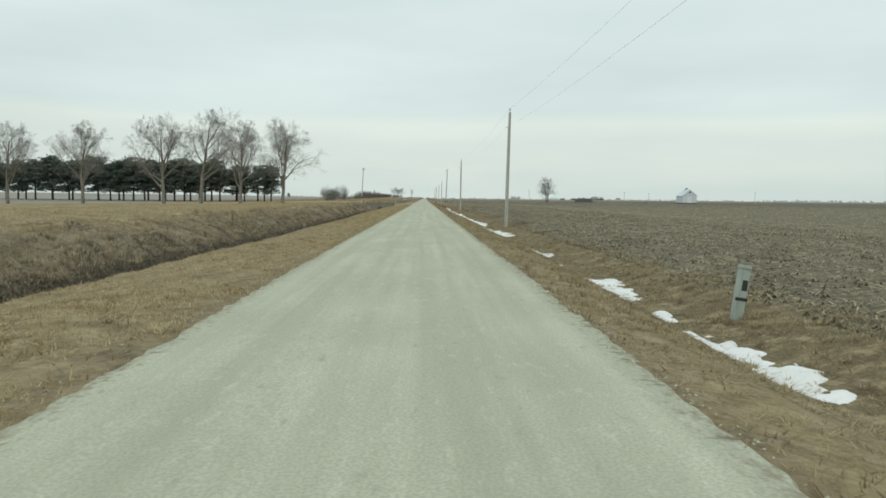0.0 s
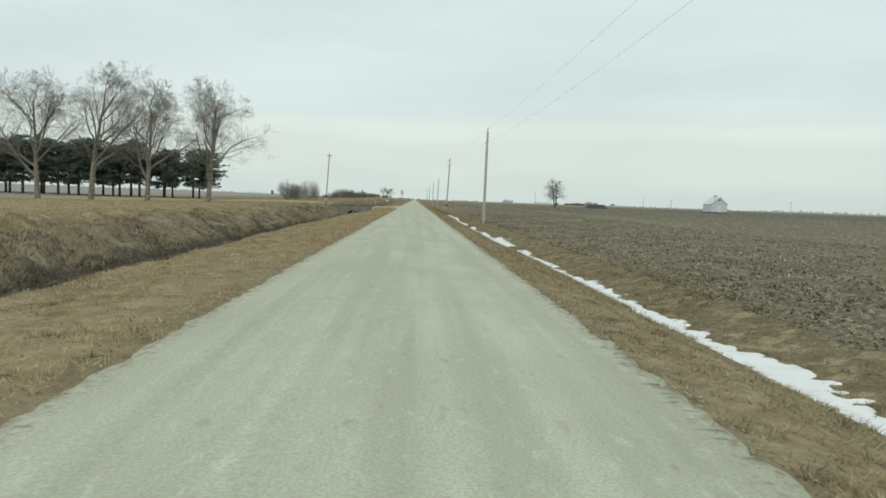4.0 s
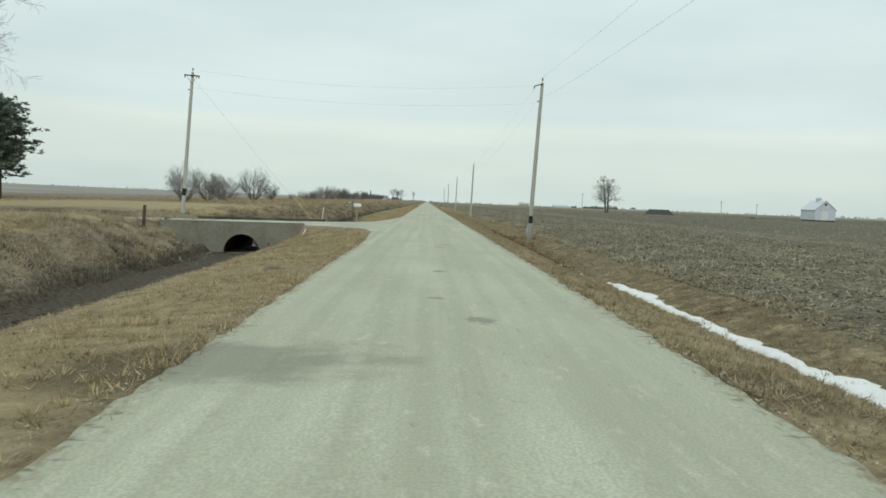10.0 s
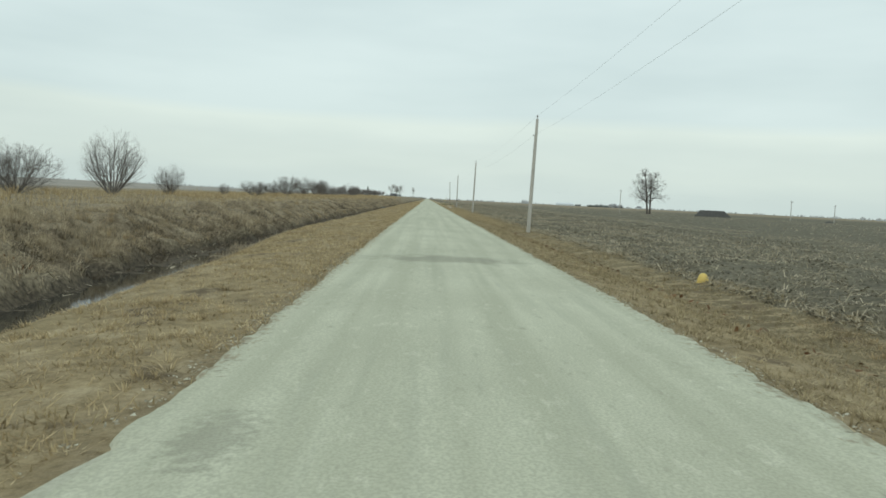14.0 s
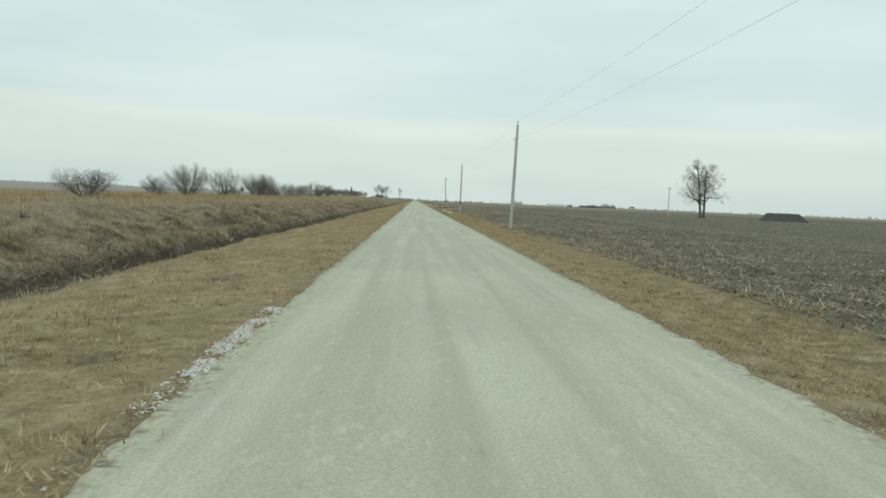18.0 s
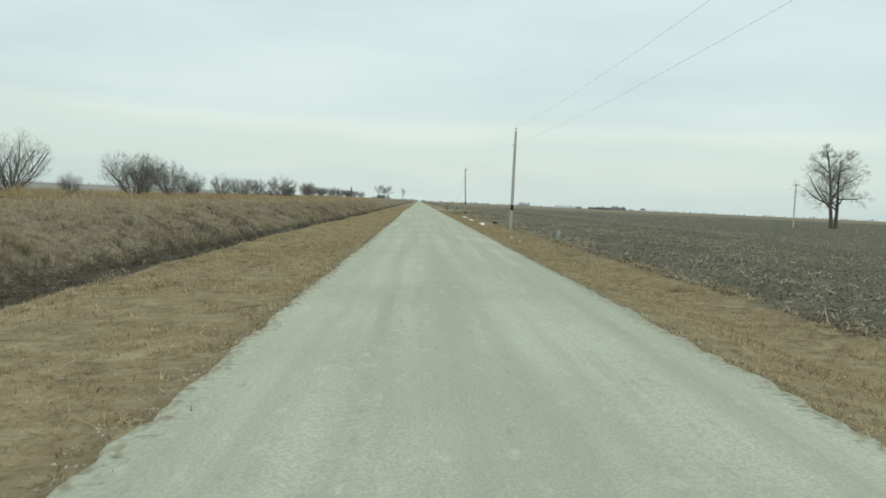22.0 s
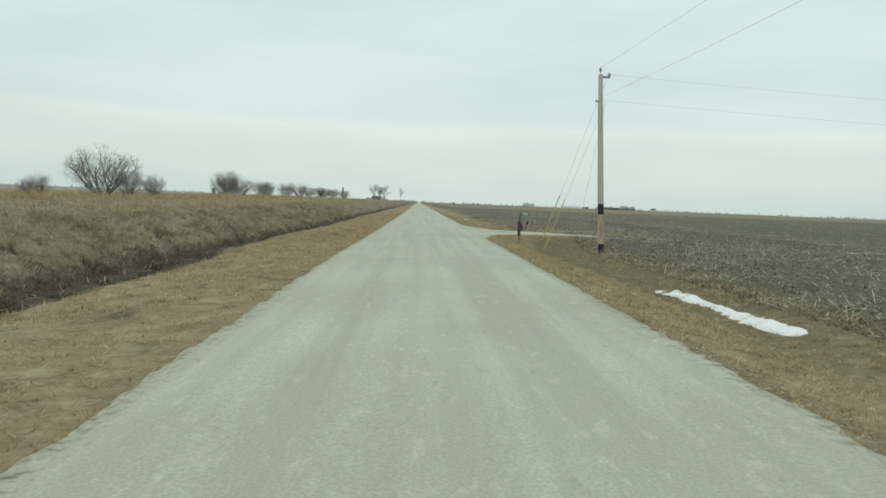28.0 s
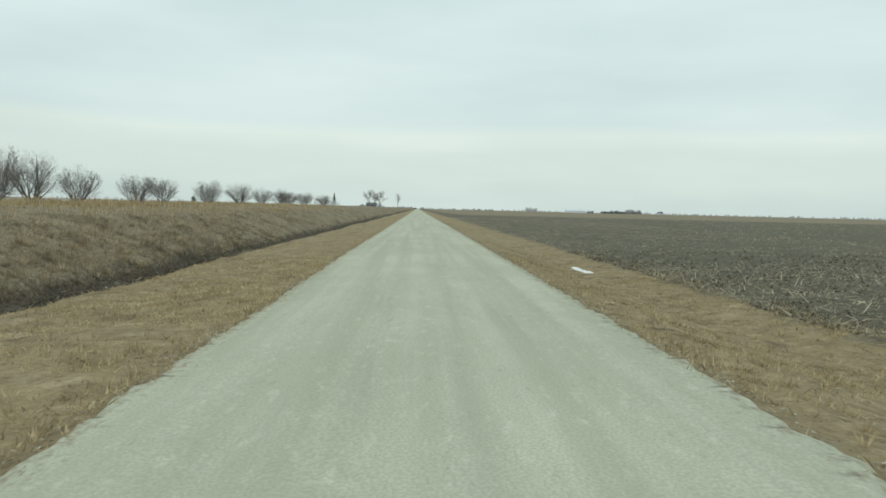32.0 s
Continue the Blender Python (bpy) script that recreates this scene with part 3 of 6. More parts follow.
def land(x, y):
    x, y = np.broadcast_arrays(np.asarray(x, float), np.asarray(y, float))
    bend = 0.45 * lumps(x * 0, y, 19, 3) + 0.2 * lumps(x * 0, y, 6, 4) + 0.35 * lumps(x * 0, y, 1.9, 47) * smooth(-x, 10.8, 11.3) * (1 - smooth(-x, 12.8, 14))
    xs = x + bend * smooth(-x, 3.5, 8) * (1 - smooth(-x, 16, 24)) + 0.5 * bend * smooth(x, 3, 5) * (1 - smooth(x, 9, 14))
    xs = xs + 0.25 * smooth(y, 196, 206) * (1 - smooth(y, 217, 226)) * smooth(-x, 10.6, 11.4) * (1 - smooth(-x, 13.5, 17))
    xs = xs - 0.95 * smooth(y, 150, 185) * (1 - smooth(y, 206.5, 208.3)) * smooth(-x, 3.4, 5.6) * (1 - smooth(-x, 9.0, 10.2))
    xs = xs - 0.85 * smooth(y, 150, 180) * (1 - smooth(y, 193, 202)) * smooth(-x, 10.2, 10.8) * (1 - smooth(-x, 14, 17))
    xs = xs - 0.45 * smooth(y, 219, 228) * (1 - smooth(y, 246, 264)) * smooth(-x, 3.4, 5.6) * (1 - smooth(-x, 9.0, 10.2))
    xs = xs - 0.75 * smooth(y, 216.5, 219.5) * (1 - smooth(y, 232, 248)) * smooth(-x, 3.4, 5.2) * (1 - smooth(-x, 8.4, 9.8))
    xs = xs - 0.95 * smooth(y, 219, 224) * (1 - smooth(y, 240, 258)) * smooth(-x, 9.7, 10.3) * (1 - smooth(-x, 14, 17))
    xs = xs + 0.55 * smooth(y, 262, 274) * (1 - smooth(y, 284, 302)) * smooth(-x, 3.4, 5.6) * (1 - smooth(-x, 9.0, 10.2))
    north = smooth(y, 203, 228)
    west = np.interp(xs, WEST_X, WEST_SOUTH) * (1 - north) + np.interp(xs, WEST_X, WEST_NORTH) * north
    deep = np.interp(y, (-100, 190, 206, 226, 300, 400, 460, 490, 520, 560), (1, 1, 0.9, 0.45, 0.3, 0.5, 0.75, 0.6, 0.3, 0.4))
    east = np.interp(xs, EAST_X, EAST_DEEP) * deep + np.interp(xs, EAST_X, EAST_SHALLOW) * (1 - deep)
    z = np.where(x < 0, west, east)
    bank = smooth(-x, 7.5, 9.5) * (1 - smooth(-x, 16, 20))
    z = z + bank * (0.34 * lumps(x, y, 1.8, 5) + 0.30 * lumps(x, y, 0.9, 6)) * (1 - smooth(-z, 1.5, 1.66))
    z = z + smooth(np.abs(x), 2.6, 4) * (0.045 * lumps(x, y, 1.3, 7) + 0.04 * lumps(x, y, 0.75, 8)) * np.where(x < 0, 1.0, 0.45)
    z = z + smooth(x, 7.4, 9) * (0.07 * lumps(x * 1.6, y * 0.5, 0.9, 9) + 0.07 * lumps(x, y, 0.55, 10) * (1 - smooth(x, 18, 28))) * (1 - smooth(x, 60, 90))
    z = z + 5.0 * smooth(-x, 170, 850)
    z = z + np.interp(y, (400, 540, 700, 900), (0, 0.4, 1.1, 1.5)) * smooth(-x, 13, 21) * (1 - smooth(-x, 60, 160))
    z = z - 0.24 * smooth(y, 226, 262) * (1 - smooth(y, 340, 420)) * smooth(-x, 15.5, 21) * (1 - smooth(-x, 60, 120))
    # fills under the two farm entrances
    ramp = 0.12 + 4.5 * (1 - smooth(-x, 6.6, 7.4))
    west_fill = smooth(y, DRIVE_W[0] + 0.12 - ramp, DRIVE_W[0] + 0.12) * (1 - smooth(y, DRIVE_W[1], DRIVE_W[1] + np.where(x > -6.2, 3.0, 0.12))) * smooth(-x, 2.4, 4) * (1 - smooth(-x, 40, 60))
    east_fill = smooth(y, DRIVE_E[0] - 4, DRIVE_E[0]) * (1 - smooth(y, DRIVE_E[1], DRIVE_E[1] + 14)) * smooth(x, 2.4, 3.4) * (1 - smooth(x, 9, 16))
    z = z * (1 - west_fill) - 0.05 * west_fill
    z = z * (1 - east_fill) - 0.09 * east_fill
    tip = np.interp(x, (-260, -120, -70, -36, -20, 0, 9, 60), (0, -130, -100, -64, -22, 0, 9, 0))
    z = z + slant(y) * np.where(y > 350, np.maximum(tip, -22), tip)
    return np.where(np.abs(x) < 2.3, -0.055 + slant(y) * x, z)


xs = np.concatenate([[-4400, -3000, -2000, -1300, -800, -500, -320, -220, -160, -120, -90, -70, -55, -45, -38, -32, -27, -23, -20],
                     np.arange(-18, -14.5, 0.35), np.arange(-14.3, -8.6, 0.23), np.arange(-8.5, -2.3, 0.29), [-2.2, 0, 2.2], np.arange(2.45, 9.0, 0.22), np.arange(9.1, 16, 0.28), np.arange(16.2, 30, 0.6), np.arange(31, 42, 1.5), [44, 50, 58, 70, 90, 120, 160, 220, 320, 500, 800, 1300, 2000, 3000, 4400]])
ys = np.concatenate([[-4400, -2000, -900, -400, -200, -110], np.arange(-60, -8, 1.0), np.arange(-8, 560, 0.4), np.arange(560, 640, 0.8), np.arange(640, 760, 2.5), [770, 790, 820, 860, 910, 980, 1060, 1160, 1300, 1500, 1800, 2200, 2800, 3500, 4400]])
ys = np.sort(np.concatenate([ys[np.abs(ys - 208.5) > 0.3], [208.42, 208.5, 208.62, 215.3, 215.42]]))
gx, gy = np.meshgrid(xs, ys)
gz = land(gx, gy)
nx, ny = len(xs), len(ys)
idx = np.arange(nx * ny).reshape(ny, nx)
quads = np.stack([idx[:-1, :-1], idx[:-1, 1:], idx[1:, 1:], idx[1:, :-1]], -1).reshape(-1, 4)
mid_x, mid_y = ((gx[:-1, :-1] + gx[1:, 1:]) / 2).ravel(), ((gy[:-1, :-1] + gy[1:, 1:]) / 2).ravel()
bore = (mid_x > -12.4) & (mid_x < -9.6) & (mid_y > 208.45) & (mid_y < 215.45)
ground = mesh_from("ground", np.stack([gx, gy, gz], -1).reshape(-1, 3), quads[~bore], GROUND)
ground.data.shade_smooth()


def on_ground(x, y):
    """Height of the ground sheet itself, between its grid points."""
    x, y = np.broadcast_arrays(np.asarray(x, float), np.asarray(y, float))
    i = np.clip(np.searchsorted(xs, x) - 1, 0, nx - 2)
    j = np.clip(np.searchsorted(ys, y) - 1, 0, ny - 2)
    u, v = (x - xs[i]) / (xs[i + 1] - xs[i]), (y - ys[j]) / (ys[j + 1] - ys[j])
    return (gz[j, i] * (1 - u) + gz[j, i + 1] * u) * (1 - v) + (gz[j + 1, i] * (1 - u) + gz[j + 1, i + 1] * u) * v


def at_land(x, y, dz=0.0):
    return float(on_ground(x, y)) + dz


tagged(ground, "flat winter farmland with dead grass verges, ditches and tilled soil", "ground", kind="structure")


# ---------------------------------------------------------------- road and entrances
def road_edge(y, side):
    """How far the ragged edge of the seal lies from the middle."""
    worn = np.interp(y, (0, 60, 110, 155, 190, 235, 330, 390, 430, 460, 480, 495, 520, 545), (0.34, 0.26, 0.28, 0.24, 0.14, 0.08, 0.05, 0.10, 0.04, -0.20, -0.26, -0.12, -0.04, 0.02)) if side == 0 else np.interp(y, (440, 470, 490, 500, 640), (0.0, 0.08, 0.08, 0.0, 0.0))
    return 2.50 - worn + 0.03 * lumps(y * 0, y, 14.0, 11 + side) + 0.015 * lumps(y * 0, y, 1.3, 13 + side) + 0.045 * lumps(y * 0, y, 0.31, 15 + side) + 0.05 * lumps(y * 0, y, 0.17, 18 + side)


ry = np.concatenate([np.arange(-60, 560, 0.08), np.arange(560, 640, 0.2), np.arange(640, 1000, 4), np.arange(1000, 3400, 40)])
across = np.array([-1.0, -0.97, -0.85, -0.6, -0.3, 0.0, 0.3, 0.6, 0.85, 0.97, 1.0])
left, right = road_edge(ry, 0), road_edge(ry, 1)
rx = np.where(across[None] < 0, across[None] * left[:, None], across[None] * right[:, None])
rz = 0.045 * (1 - np.abs(across[None])) ** 0.8 + 0.008 + 0.0015 * lumps(rx, ry[:, None], 1.3, 17)
rz = np.where(np.abs(across[None]) > 0.99, -0.07, rz) + slant(ry)[:, None] * rx


idx = np.arange(rx.size).reshape(rx.shape)
quads = np.stack([idx[:-1, :-1], idx[:-1, 1:], idx[1:, 1:], idx[1:, :-1]], -1).reshape(-1, 4)
road = mesh_from("road", np.stack([rx, ry[:, None] + 0 * rx, rz], -1).reshape(-1, 3), quads, ROAD)
road.data.shade_smooth()
road.data.attributes.new("from_edge", "FLOAT", "POINT").data.foreach_set("value", np.where(rx < 0, left[:, None] + rx, right[:, None] - rx).ravel().astype(np.float32))
tagged(road, "straight pale grey chip-sealed country road with ragged edges", "road", kind="structure")


def apron(name, rows, label):
    """A gravel entrance from rows of (x, near y, far y), from the road outwards."""
    xs_ = np.array([r[0] for r in rows])
    fine_x = np.linspace(xs_[0], xs_[-1], int(abs(xs_[-1] - xs_[0]) / 0.12) + 2)
    order = np.argsort(xs_)
    near = np.interp(fine_x, xs_[order], np.array([r[1] for r in rows])[order]) + 0.16 * lumps(fine_x, fine_x * 0, 0.5, 21) + 0.3 * lumps(fine_x, fine_x * 0, 2.1, 28) * (np.abs(fine_x) < 6.5)
    far = np.interp(fine_x, xs_[order], np.array([r[2] for r in rows])[order]) + 0.12 * lumps(fine_x, fine_x * 0, 0.5, 22)
    k = np.linspace(0, 1, 25)
    yy = near[:, None] * (1 - k) + far[:, None] * k
    xx = fine_x[:, None] + 0 * yy
    zz = np.maximum(land(xx, yy) + 0.02, slant(yy) * xx - 0.03 - 0.05 * smooth(np.abs(xx), 6, 14)) + 0.01 * lumps(xx, yy, 0.8, 23)
    zz = np.where((np.abs(xx) < 3.0), np.minimum(zz, 0.006 + slant(yy) * xx), zz)
    zz[:, [0, -1]] -= 0.12
    ix = np.arange(xx.size).reshape(xx.shape)
    q = np.stack([ix[:-1, :-1], ix[:-1, 1:], ix[1:, 1:], ix[1:, :-1]], -1).reshape(-1, 4)
    if fine_x[-1] > fine_x[0]:
        q = q[:, ::-1]
    ob = mesh_from(name, np.stack([xx, yy, zz], -1).reshape(-1, 3), q[:, ::-1], GRAVEL)
    ob.data.shade_smooth()
    return tagged(ob, label, "driveway", kind="structure")


apron("driveway_west", [(-2.2, 190.0, 234.5), (-2.45, 193.4, 233.3), (-2.75, 200.4, 231.0), (-3.2, 203.9, 223.6), (-3.7, 205.4, 219.3), (-4.5, 206.7, 216.9), (-5.6, 207.4, 215.8), (-6.6, 207.9, 215.15), (-7.4, 208.75, 215.1), (-12, 209.0, 215.0), (-17, 210.4, 214.6), (-30, 211.2, 214.9), (-60, 212.4, 215.8)],
      "pale gravel farm driveway crossing the ditch on a culvert")
apron("driveway_east", [(2.2, 491.5, 514.0), (2.7, 493.6, 511.5), (3.1, 497.2, 508.5), (3.8, 498.8, 504.4), (5.5, 499.6, 502.8), (7.2, 499.5, 501.2), (8.2, 499.4, 500.4), (9.0, 499.5, 499.9)],
      "short pale gravel field entrance running into the tilled field")

# ---------------------------------------------------------------- ditch water
wy = np.arange(-60, 700, 0.5)
wy = wy[(wy < 207.8) | (wy > 216.2)]
half = 1.25 + 0 * wy
cx = -10.95 - 0.45 * lumps(wy * 0, wy, 19, 3)
wz = slant(wy) * cx - 1.725 + 0.05 * lumps(wy * 0, wy, 13, 25) + 0.02 * lumps(wy * 0, wy, 3, 26) + np.interp(wy, (140, 165, 207, 216, 250, 280, 480, 500), (-0.03, -0.03, -0.12, 0.03, 0.01, -0.02, -0.01, 0.0))
wv = np.stack([np.stack([cx - half, wy, wz], -1), np.stack([cx + half, wy, wz], -1)], 1).reshape(-1, 3)
wi = np.arange(len(wy) - 1)
wi = wi[np.diff(wy) < 1]
water = mesh_from("ditch_water", wv, np.stack([2 * wi, 2 * wi + 1, 2 * wi + 3, 2 * wi + 2], -1), WATER)
tagged(water, "narrow strip of dark still water in the ditch", "water", kind="structure")


# ---------------------------------------------------------------- grass, weeds and corn litter
def entrance(x, y):
    """Where gravel lies, so that nothing grows."""
    w = (x < -2) & (y > np.interp(-x, (2.2, 2.45, 2.75, 3.2, 3.7, 4.5, 5.6, 6.6, 7.4, 17, 60), (190, 193.2, 200, 203.6, 205, 206.4, 207.1, 207.7, 208.4, 210.2, 212.2))) & (y < np.interp(-x, (2.2, 2.75, 3.2, 3.7, 4.5, 5.6, 6.6, 60), (234.5, 231, 223.8, 219.5, 217.1, 216, 215.6, 216)))
    e = (x > 2) & (x < 15) & (y > np.interp(x, (2.2, 2.7, 3.1, 3.8, 5.5, 7.5, 10.5, 15), (491, 493.3, 497, 498.6, 499.4, 498.8, 498, 498.4))) & (y < np.interp(x, (2.2, 2.7, 3.1, 3.8, 5.5, 7.5, 10.5, 15), (514.4, 511.8, 508.8, 504.6, 503, 501.8, 499.8, 499.6)))
    return w | e


def blades(name, mat, rng, count, x_range, y_range, tall, wide, lean, label, clump=0.0, keep=None, skew=1.0, fall=None):
    """Loose upright blades, one thin triangle each, set on the land."""
    x = x_range[0] + (x_range[1] - x_range[0]) * rng.random(count) ** skew
    y = rng.uniform(*y_range, count)
    ok = ~entrance(x, y)
    if clump:
        ok &= rng.random(count) < 0.5 + clump * lumps(x, y, 0.9, 31) + 0.3 * clump * lumps(x, y, 4.0, 32)
    if keep is not None:
        ok &= keep(x, y)
    x, y = x[ok], y[ok]
    z = on_ground(x, y)
    z = np.where(np.abs(x) < 2.62, np.maximum(z, slant(y) * x), z)
    k = len(x)
    h = rng.uniform(*tall, k) * (0.75 + 0.35 * lumps(x, y, 2.5, 33))
    turn = rng.uniform(0, 2 * np.pi, k)
    w = rng.uniform(*wide, k)
    l = (np.abs(rng.normal(0, lean, k)) if lean < 1 else rng.uniform(0.74, 0.985, k)) * h
    to = rng.uniform(0, 2 * np.pi, k) if fall is None else rng.normal(fall, 0.9, k)
    base = np.stack([x, y, z - 0.01], -1)
    side = np.stack([np.cos(turn), np.sin(turn), 0 * turn], -1) * w[:, None] / 2
    tip = base + np.stack([np.cos(to) * l, np.sin(to) * l, np.sqrt(np.maximum(h * h - np.minimum(l, 0.97 * h) ** 2, 1e-4))], -1)
    v = np.stack([base - side, base + side, tip], 1).reshape(-1, 3)
    ob = mesh_from(name, v, np.arange(3 * k).reshape(-1, 3), mat)
    return tagged(ob, label, "grass", kind="stuff")


def tussocks(name, mat, rng, count, per, x_range, y_range, tall, spread, wide, label, keep=None, skew=1.0):
    """Clumps of blades that fan outwards, one thin triangle each."""
    x = x_range[0] + (x_range[1] - x_range[0]) * rng.random(count) ** skew
    y = rng.uniform(*y_range, count)
    ok = ~entrance(x, y) & (rng.random(count) < 0.6 + 0.5 * lumps(x, y, 3.0, 35) + 0.3 * lumps(x, y, 9.0, 36))
    if keep is not None:
        ok &= keep(x, y)
    x, y = x[ok], y[ok]
    h = rng.uniform(*tall, len(x)) * (0.8 + 0.4 * lumps(x, y, 2.2, 37))
    size = rng.uniform(0.6, 1.3, len(x))
    x, y, h, size = (np.repeat(v, per) for v in (x, y, h, size))
    k = len(x)
    turn = rng.uniform(0, 2 * np.pi, k)
    out = rng.random(k) ** 0.7
    r0 = 0.25 * spread * size * out
    bx, by = x + r0 * np.cos(turn), y + r0 * np.sin(turn)
    base = np.stack([bx, by, on_ground(bx, by) - 0.02], -1)
    d = np.stack([np.cos(turn), np.sin(turn), 0 * turn], -1)
    hh = h * rng.uniform(0.6, 1.15, k)
    tip = base + d * (spread * size * out * rng.uniform(0.8, 1.4, k))[:, None] + np.array([0, 0, 1.0]) * (hh * np.sqrt(1.0 - 0.7 * out ** 2))[:, None]
    across_ = np.stack([-np.sin(turn), np.cos(turn), 0 * turn], -1) * rng.uniform(*wide, k)[:, None] / 2
    v = np.stack([base - across_, base + across_, tip], 1).reshape(-1, 3)
    ob = mesh_from(name, v, np.arange(3 * k).reshape(-1, 3), mat)
    return tagged(ob, label, "grass", kind="stuff")


def litter(name, mat, rng, count, x_range, y_range, long, wide, label, keep=None, skew=1.0):
    """Broken stalks and leaves that lie about, nearly flat."""
    x = x_range[0] + (x_range[1] - x_range[0]) * rng.random(count) ** skew
    y = rng.uniform(*y_range, count)
    ok = ~entrance(x, y) & (rng.random(count) < 0.55 + 0.45 * lumps(x * 1.4, y * 0.5, 1.6, 38) + 0.3 * lumps(x, y, 7.0, 39))
    if keep is not None:
        ok &= keep(x, y)
    x, y = x[ok], y[ok]
    k = len(x)
    turn, rise = rng.uniform(0, 2 * np.pi, k), np.abs(rng.normal(0.15, 0.36, k)).clip(0, 1.25)
    l, w = rng.uniform(*long, k), rng.uniform(*wide, k)
    d = np.stack([np.cos(turn) * np.cos(rise), np.sin(turn) * np.cos(rise), np.sin(rise)], -1)
    s = np.stack([-np.sin(turn), np.cos(turn), rng.normal(0, 0.3, k)], -1) * w[:, None] / 2
    base = np.stack([x, y, on_ground(x, y) + rng.uniform(0.005, 0.04, k)], -1)
    tip = base + d * l[:, None]
    v = np.stack([base - s, base + s, tip + s * 0.6, tip - s * 0.6], 1).reshape(-1, 3)
    ob = mesh_from(name, v, np.arange(4 * k).reshape(-1, 4), mat)
    return tagged(ob, label, "crop litter", kind="stuff")


def off_road(x, y):
    gap = np.abs(x) - np.where(x < 0, road_edge(y, 0), road_edge(y, 1))
    return gap > -0.34 * rng.random(len(x)) ** 3 + 0.02


def dry(x, y):
    return land(x, y) - slant(y) * x > -1.5


rng = np.random.default_rng(7)
blades("verge_grass_west", BLADES, rng, 420000, (-8.8, -2.3), (-4, 570), (0.06, 0.18), (0.014, 0.030), 1.5, "short dead tan grass on the mown road verge", 0.55, off_road)
blades("verge_tufts_west", BLADES, rng, 560000, (-2.1, -8.2), (-4, 556), (0.04, 0.12), (0.012, 0.024), 0.75, "uneven upright tufts of dead tan grass on the verge", 0.75, off_road, 1.25)
blades("verge_grass_east", OLIVE_BLADES, rng, 400000, (2.3, 8.0), (-4, 570), (0.06, 0.18), (0.014, 0.030), 1.5, "short dead tan grass along the shallow roadside ditch", 0.55, off_road)
blades("verge_tufts_east", OLIVE_BLADES, rng, 280000, (2.3, 8.0), (-4, 304), (0.04, 0.12), (0.012, 0.024), 0.75, "uneven upright tufts of dead grass along the ditch", 0.75, off_road, 1.15)
blades("golden_verge_tufts", BLADES, rng, 240000, (2.3, 8.0), (296, 556), (0.04, 0.12), (0.012, 0.024), 0.75, "uneven golden tufts of dead grass along the ditch", 0.75, off_road, 1.15)
tussocks("verge_mat_west", BLADES, rng, 38000, 20, (-2.4, -8.2), (-4, 556), (0.05, 0.13), 0.20, (0.011, 0.023), "uneven hummocks of matted dead grass on the verge", off_road, 1.15)
tussocks("verge_mat_east", OLIVE_BLADES, rng, 26000, 20, (2.45, 8.0), (-4, 304), (0.06, 0.15), 0.21, (0.012, 0.025), "uneven hummocks of matted dead grass along the ditch", off_road)
tussocks("golden_verge_mat", BLADES, rng, 22000, 20, (2.45, 8.0), (296, 556), (0.06, 0.14), 0.21, (0.011, 0.023), "uneven golden hummocks of matted grass along the ditch", off_road)
tussocks("straw_clumps_west", STRAW, rng, 17000, 22, (-8.0, -3.1), (-2, 560), (0.06, 0.15), 0.26, (0.010, 0.020), "pale straw-coloured grass clumps on the verge", lambda x, y: rng.random(len(x)) < np.exp(-((x + 4.3) / 0.45) ** 2) * np.interp(y, (30, 55, 85, 130), (0.5, 1.0, 1.0, 0.4)) + np.exp(-((x + 6.2) / 0.6) ** 2) * 0.5 + 0.16)
tussocks("straw_clumps_east", STRAW, rng, 14000, 22, (3.0, 7.8), (-2, 560), (0.05, 0.13), 0.24, (0.009, 0.018), "pale straw-coloured grass clumps along the ditch", lambda x, y: rng.random(len(x)) < np.exp(-((x - 7.3) / 0.5) ** 2) * 0.7 + np.exp(-((x - 4.4) / 0.45) ** 2) * 0.5 + 0.14)


def spilled(x, y):
    gap = np.abs(x) - np.where(x < 0, road_edge(y, 0), road_edge(y, 1))
    return (gap > -0.02) & (rng.random(len(x)) < np.exp(-gap / 0.16))


blades("edge_gravel", STONES, rng, 190000, (-3.3, -2.35), (-4, 560), (0.012, 0.03), (0.015, 0.045), 1.0, "loose pale chippings spilled along the road edge", 0, spilled)["category"] = "gravel"
blades("edge_gravel_east", STONES, rng, 190000, (2.35, 3.3), (-4, 560), (0.012, 0.03), (0.015, 0.045), 1.0, "loose pale chippings spilled along the road edge", 0, spilled)["category"] = "gravel"
# bleached chalky stone where the seal has broken away
blades("white_chippings", CHALK, rng, 21000, (-2.86, -2.34), (298.6, 303.6), (0.008, 0.02), (0.02, 0.07), 1.0, "bleached white broken chippings along the road edge", 0, lambda x, y: rng.random(len(x)) < 1.2 * np.exp(-((x + 2.48 + 0.07 * lumps(x * 0, y, 0.4, 84)) / 0.075) ** 2) * np.clip(0.45 + 1.3 * lumps(x * 0.4, y, 0.3, 85), 0, 1) + 0.05)["category"] = "gravel"
blades("bank_weeds", BRUSH, rng, 520000, (-8.6, -19), (-10, 640), (0.14, 0.40), (0.014, 0.030), 0.55, "tangled brown dead weeds on the far ditch bank", 0.7, lambda x, y: dry(x, y) & ~((y > 215.5) & (y < 252) & (x > -10.5)), 1.2)
blades("bank_fallen_weeds", BRUSH, rng, 260000, (-11.8, -18), (-10, 600), (0.20, 0.45), (0.012, 0.026), 1.5, "fallen dead stems matted on the ditch bank", 0.9, dry, 1.1, 0.0)
